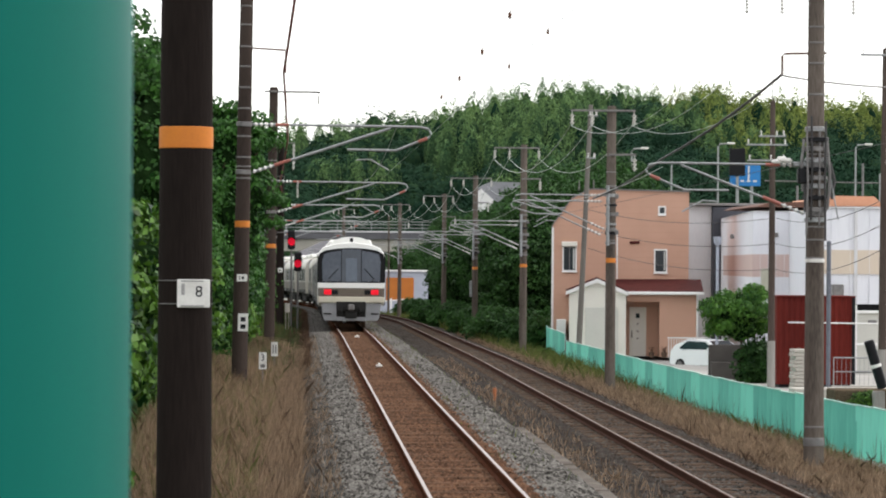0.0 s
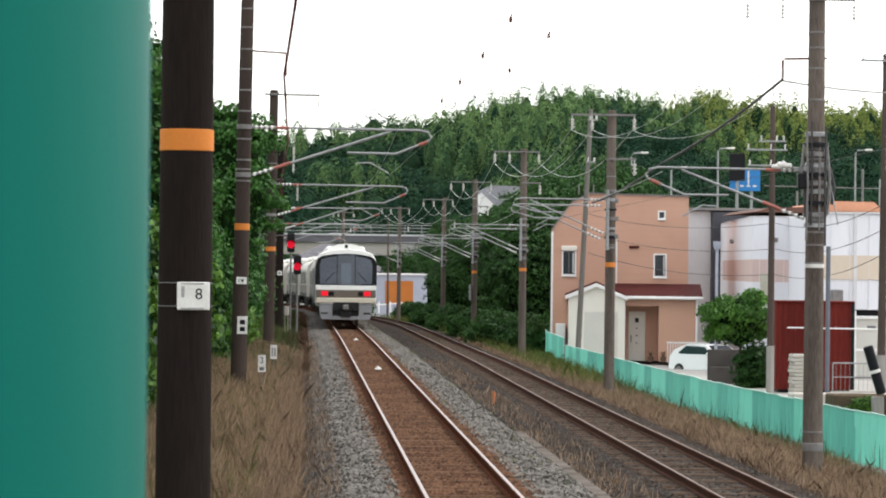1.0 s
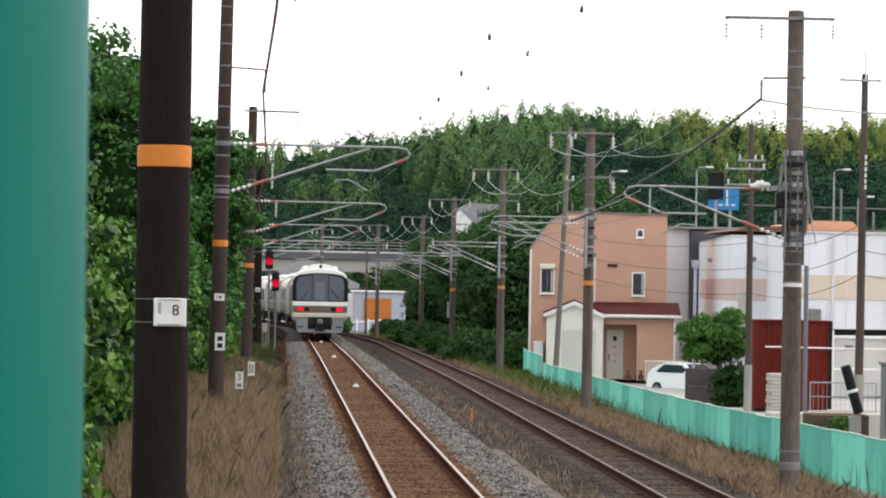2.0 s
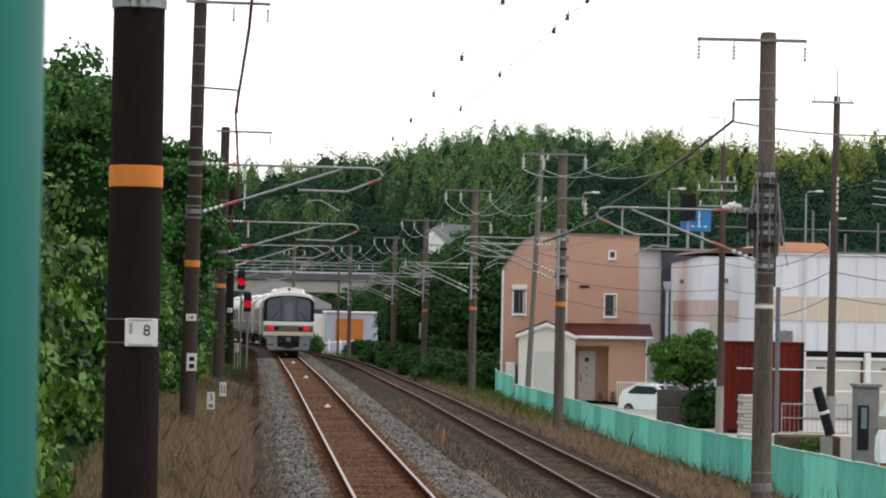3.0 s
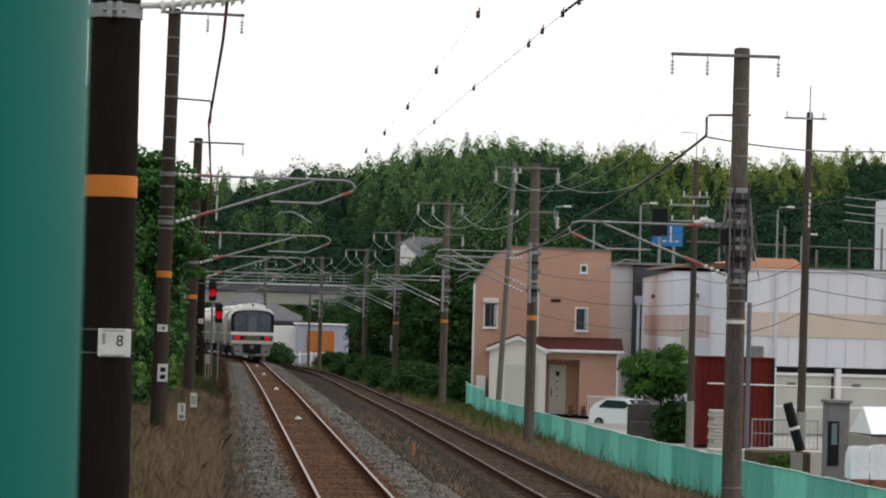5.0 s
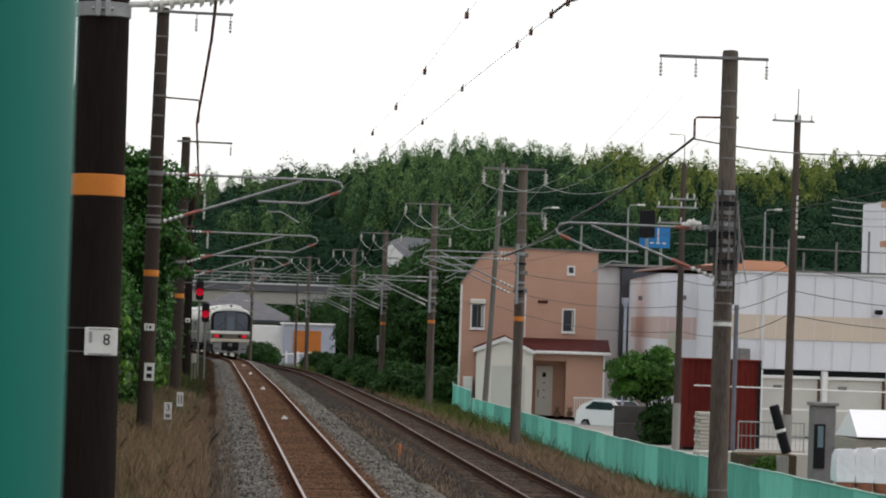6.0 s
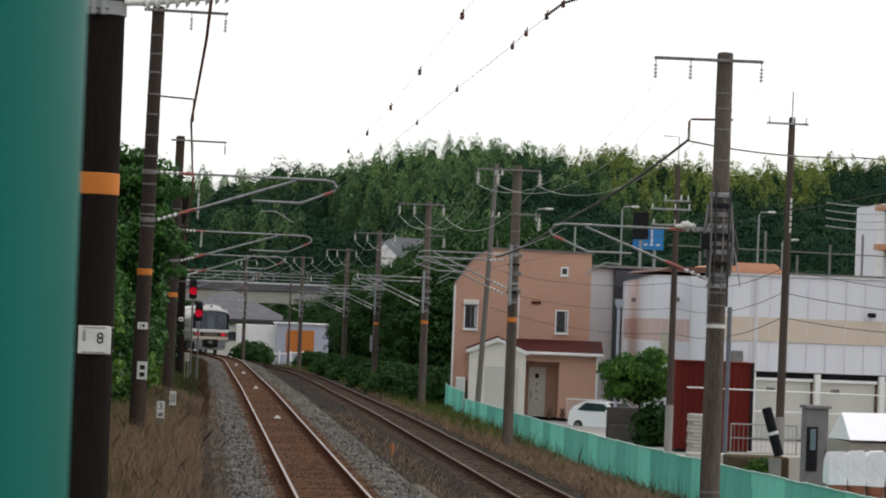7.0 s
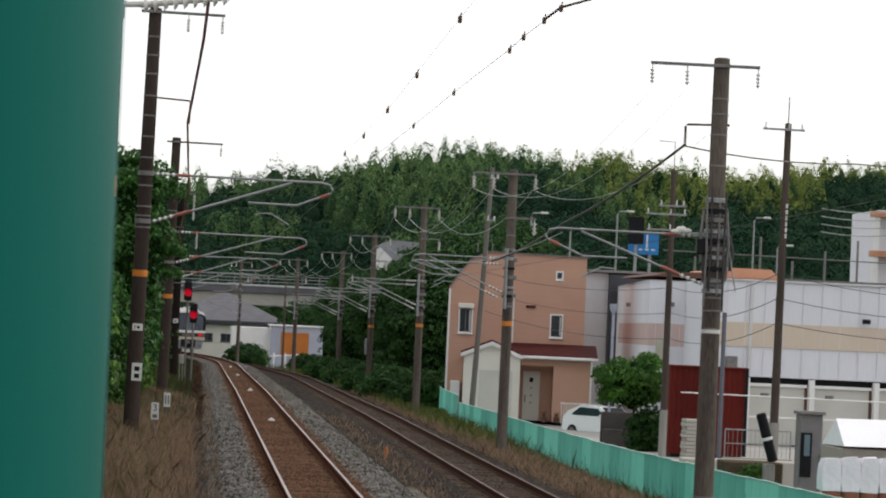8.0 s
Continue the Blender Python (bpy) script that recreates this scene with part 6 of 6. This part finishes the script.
def woods(name, label, material, seed, spots, per, leaf, slim):
    """Many soft plumes in one mesh: x, y, z, radius, height. Slim plumes are bamboo, the others round crowns."""
    rng = np.random.default_rng(seed)
    V, N, CV, CF, cb = [], [], [], [], 0
    for x, y, z, r, h in spots:
        half = h * (0.5 if slim else 0.4)
        d = rng.normal(0, 1, (per * 2, 3))
        d /= np.linalg.norm(d, axis=1, keepdims=True)
        d = d[d[:, 2] > -0.6][:per]
        # lobes swell out of the mass
        lobes = rng.normal(0, 1, (9, 3))
        lobes /= np.linalg.norm(lobes, axis=1, keepdims=True)
        swell = np.exp(7 * (d @ lobes.T - 1)).max(1)
        k = (0.74 + 0.36 * swell) * rng.uniform(0.97, 1.03, len(d))
        p = d * np.array([r, r, half]) * k[:, None]
        u = p[:, 2:3] / half
        if slim:
            p[:, :2] = p[:, :2] * (1 - 0.22 * np.maximum(u, 0) ** 1.5) + rng.uniform(-0.12, 0.12, (1, 2)) * half * (u + 1) ** 2 * 0.5
        # stray shoots at the top
        top = rng.uniform(0, 1, len(d)) < 0.03 * (d[:, 2] > 0.5)
        p[top] *= 1.16
        q = d / np.array([r, r, half]) * r + (d - lobes[(d @ lobes.T).argmax(1)]) * 1.1
        q /= np.linalg.norm(q, axis=1, keepdims=True)
        v, _ = leaf_quads(rng, p + np.array([x, y, z + h - half]), q, leaf, leaf * (0.5 if slim else 0.7), 0.16)
        V.append(v), N.append(np.repeat(q, 4, 0))
        # the mass of the crown behind its leaves, shade put into its dark colour
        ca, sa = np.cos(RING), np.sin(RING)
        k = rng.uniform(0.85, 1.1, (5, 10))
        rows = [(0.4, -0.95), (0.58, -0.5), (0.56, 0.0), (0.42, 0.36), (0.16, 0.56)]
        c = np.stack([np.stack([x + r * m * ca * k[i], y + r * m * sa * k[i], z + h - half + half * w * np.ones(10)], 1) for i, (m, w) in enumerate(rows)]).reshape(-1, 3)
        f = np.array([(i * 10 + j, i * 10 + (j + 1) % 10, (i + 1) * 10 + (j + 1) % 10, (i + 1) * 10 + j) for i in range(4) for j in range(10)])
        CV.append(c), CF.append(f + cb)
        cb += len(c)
    V, N = np.concatenate(V), np.concatenate(N)
    me = np_mesh(name, V, np.arange(len(V)).reshape(-1, 4)[:, ::-1], material)
    me.polygons.foreach_set("use_smooth", np.ones(len(V) // 4, dtype=bool))
    me.normals_split_custom_set_from_vertices(N.tolist())
    tagged(new(name, me), label, "woods", kind="stuff")
    tagged(new(name, np_mesh(name, np.concatenate(CV), np.concatenate(CF), M_HILLCORE)), "dark inner foliage of the hill woods, its shade painted in", "woods", kind="stuff")


rw = random.Random(21)
bamboo, sunny, round_crowns = [], [], []
y = 345
while y < 622:
    x = -32 + rw.uniform(0, 3)
    while x < 135:
        foot = 425 - 85 * step((x - 14) / 20)
        xx, yy = x + rw.uniform(-1.2, 1.2), y + rw.uniform(-2, 2)
        if yy > foot + 3 and abs(xx) < 18 + 0.2 * yy and xx < 0.225 * yy and not (yy < 415 and xx < 14):
            up = (yy - foot) / (600 - foot)
            big = up - 0.72 + 0.6 * noise.noise((xx * 0.05, yy * 0.03, 8)) + (0.1 if 20 < xx < 70 else -0.05)
            base = hill_z(xx, yy) - 0.5
            if big > 0:
                far = xx > 62 + 10 * noise.noise((yy * 0.05, 4, xx * 0.05)) and up > 0.55
                (sunny if far else bamboo).append((xx, yy, base, rw.uniform(1.3, 2.4), rw.choice((7.0, 8.5, 9.5)) + rw.uniform(0, 2.0)))
            elif rw.random() < 0.8:
                round_crowns.append((xx, yy, base, rw.uniform(2.0, 3.6), rw.uniform(6.0, 9.0)))
        x += 3.5
    y += 6.5
for x, r, h in ((9.0, 2.6, 9.2), (12.4, 3.4, 11.8), (15.6, 2.9, 10.4), (18.0, 2.2, 9.0)):
    round_crowns.append((x, 596, hill_z(x, 596) - 0.5, r, h))
woods("far_woods", "feathery green bamboo plumes on the hill", M_LEAF_H, 31, bamboo, 480, 0.38, True)
woods("far_woods", "bamboo along the hill top with sunlight painted yellow-green", M_LEAF_HY, 33, sunny, 480, 0.38, True)
woods("far_woods", "dark green broadleaf woods on the hill", M_LEAF_HD, 32, round_crowns, 520, 0.42, False)


# ---- grass, weeds and stones ----
def blades(name, label, material, seed, n, place, h0, h1, w, lean=0.35):
    rng = np.random.default_rng(seed)
    base = np.array([place(rng) for _ in range(n)])
    hgt = rng.uniform(h0, h1, n)[:, None]
    a = rng.uniform(0, 2 * math.pi, n)
    side = np.stack([np.cos(a), np.sin(a), np.zeros(n)], 1) * w
    tip = np.stack([rng.normal(0, lean, n), rng.normal(0, lean, n), np.ones(n)], 1) * hgt
    mid = base + tip * 0.55 * np.array([0.6, 0.6, 1])
    v = np.stack([base - side, base + side, mid + side * 0.7, base + tip, mid - side * 0.7], 1).reshape(-1, 3)
    f = np.arange(5 * n).reshape(-1, 5)
    tagged(new(name, np_mesh(name, v, f, material)), label, "grass", kind="stuff")


def strip(d0, d1, y0, y1, tight=1.6, thin=None):
    """Random spots on a strip of the ground, denser towards y0."""
    def place(rng):
        while True:
            y = y0 + (y1 - y0) * rng.uniform() ** tight
            d = rng.uniform(d0, d1)
            if noise.noise((d * 1.1, y * 0.35, 5)) > -0.25 + 0.5 * rng.uniform(-1, 1):
                return (line_x(y) + d, y, profile_z(d, y) - 0.03)
    return place


blades("dry_grass", "dry brown grass beside the ballast", M_GRASS, 41, 90000, strip(-4.4, -2.05, 26, 112, 1.3), 0.1, 0.5, 0.0028, 0.3)
blades("dry_grass", "dry reddish brown grass beside the lower track", M_GRASS, 42, 110000, strip(6.5, 10.2, 45, 190, 1.2), 0.08, 0.34, 0.0035)
blades("dry_grass", "thin dry grass creeping into the ballast", M_GRASS, 57, 9000, strip(-2.35, -1.55, 28, 130, 1.3), 0.05, 0.24, 0.003, 0.4)
blades("green_grass", "scattered green grass on the bank", M_GRASS_G, 43, 14000, strip(-4.6, -2.6, 26, 200), 0.12, 0.5, 0.0045)
blades("green_grass", "green grass and weeds near the grove", M_GRASS_G, 44, 9000, strip(6.8, 10.2, 110, 290, 1.0), 0.2, 0.7, 0.014)
blades("dry_weeds", "dark dry weeds between the tracks", M_GRASS, 45, 3000, strip(2.6, 3.6, 40, 130), 0.08, 0.25, 0.006)
blades("dry_weeds", "dark dry weeds beside the lower track", M_STALK, 48, 9000, strip(6.3, 9.2, 45, 150, 1.2), 0.06, 0.26, 0.004)


def along_fence(d0, d1, y0, y1):
    """Random spots in clusters at the foot of the sheet fence."""
    def place(rng):
        while True:
            y = rng.uniform(y0, y1)
            if noise.noise((0, y * 0.4, 9)) + 0.3 * rng.uniform(-1, 1) > 0:
                x = float(np.interp(y, [q[1] for q in FENCE], [q[0] for q in FENCE])) - rng.uniform(d0, d1)
                return (x, y, profile_z(x - line_x(y), y) - 0.03)
    return place


blades("brown_stalks", "tall brown weed stalks by the fence", M_STALK, 46, 360, along_fence(0.1, 1.1, 50, 140), 0.3, 0.95, 0.006, 0.1)
blades("green_weeds", "green weeds scattered along the fence", M_GRASS_G, 50, 900, along_fence(0.1, 1.6, 52, 143), 0.15, 0.6, 0.01)
# Weeds on the left bank, dark-coloured to carry the shade of its trees.
blades("bank_weeds", "green weeds, dark for the tree shade along the bank", M_LEAF_D, 49, 9000, strip(-4.6, -2.2, 88, 250, 1.1), 0.12, 0.45, 0.012)
blades("bank_weeds", "dry weeds, dark for the trackside shade on the far shoulder", M_STALK, 56, 26000, strip(-4.4, -1.8, 95, 240, 1.0), 0.08, 0.36, 0.01)
blades("weed_tuft", "small green tufts in the ballast", M_GRASS_G, 47, 500, strip(0.75, 2.4, 45, 200, 1.0), 0.05, 0.2, 0.01)


def stones(name, label, material, seed, n, place, s0, s1):
    """Loose broken stones lying on the bed."""
    rng = np.random.default_rng(seed)
    oct_v = np.array([(1, 0, 0), (-1, 0, 0), (0, 1, 0), (0, -1, 0), (0, 0, 1), (0, 0, -1)], float)
    oct_f = np.array([(0, 2, 4), (2, 1, 4), (1, 3, 4), (3, 0, 4)])
    base = np.array([place(rng) for _ in range(n)])
    # half bedded: the equator sits a little below the surface
    v = oct_v[None] * rng.uniform(0.7, 1.3, (n, 6, 1)) + rng.normal(0, 0.25, (n, 6, 3))
    a = rng.uniform(0, 2 * math.pi, n)
    c, s = np.cos(a), np.sin(a)
    v = np.stack([v[:, :, 0] * c[:, None] - v[:, :, 1] * s[:, None], v[:, :, 0] * s[:, None] + v[:, :, 1] * c[:, None], v[:, :, 2] * 0.7], 2)
    v = v * rng.uniform(s0, s1, (n, 1, 1)) + base[:, None, :]
    f = (oct_f[None] + 6 * np.arange(n)[:, None, None]).reshape(-1, 3)
    tagged(new(name, np_mesh(name, v.reshape(-1, 3), f, material)), label, "ballast", kind="stuff")


def bed(d0, d1, y0, y1, tight=1.7):
    def place(rng):
        y, d = y0 + (y1 - y0) * rng.uniform() ** tight, rng.uniform(d0, d1)
        return (line_x(y) + d, y, profile_z(d, y) + 0.005)
    return place


stones("ballast_stones", "loose grey ballast stones beside the rails", M_STONE, 51, 34000, bed(-1.8, -0.82, 32, 230, 2.3), 0.02, 0.045)
stones("ballast_stones", "loose grey ballast stones on the slope between tracks", M_STONE, 52, 34000, bed(0.88, 1.9, 32, 230, 2.3), 0.02, 0.045)
stones("ballast_stones", "rust stained ballast between the rails", M_STONE_RUST, 53, 34000, bed(-0.95, 1.02, 32, 150, 1.9), 0.018, 0.038)
stones("ballast_stones", "dark ballast round the lower track", M_STONE_DARK, 54, 30000, bed(2.1, 6.8, 40, 220, 2.0), 0.02, 0.045)

stones("ballast_stones", "dark ballast on the shoulder beside the grass", M_STONE_DARK, 55, 34000, bed(-2.75, -1.45, 32, 230, 2.2), 0.02, 0.045)

# sleepers, nearest first
slp = Build().box(-1.0, 1.0, -0.11, 0.11, -0.24, -0.149, 0.02).mesh("sleeper", M_SLEEPER)
slp2 = slp.copy()
slp2.materials[0] = mat("dark_sleeper", (0.10, 0.068, 0.048), (0.05, 0.034, 0.025), 0.95, 3, 40, 0.5, spread=0.3, spec=0.03)
for t, off, dz, y0, data in ((track_a, 0, 0, 30, slp), (track_b, OFF2, DROP2, 42, slp2)):
    for i in range(270):
        o = new("sleeper", data)
        o.parent, o.matrix_basis = t, line_pose(y0 + 0.61 * i, off, dz + 0.012 * math.sin(i * 2.3))


# ---- what moves ----
def train_y(t):
    return 144 + 15.0 * t + 0.4 * t * t


def motions():
    for k, car in enumerate(cars):
        walk(car, [(0.5 * i, line_pose(train_y(0.5 * i) + 20.0 * k)) for i in range(17)])


motions()
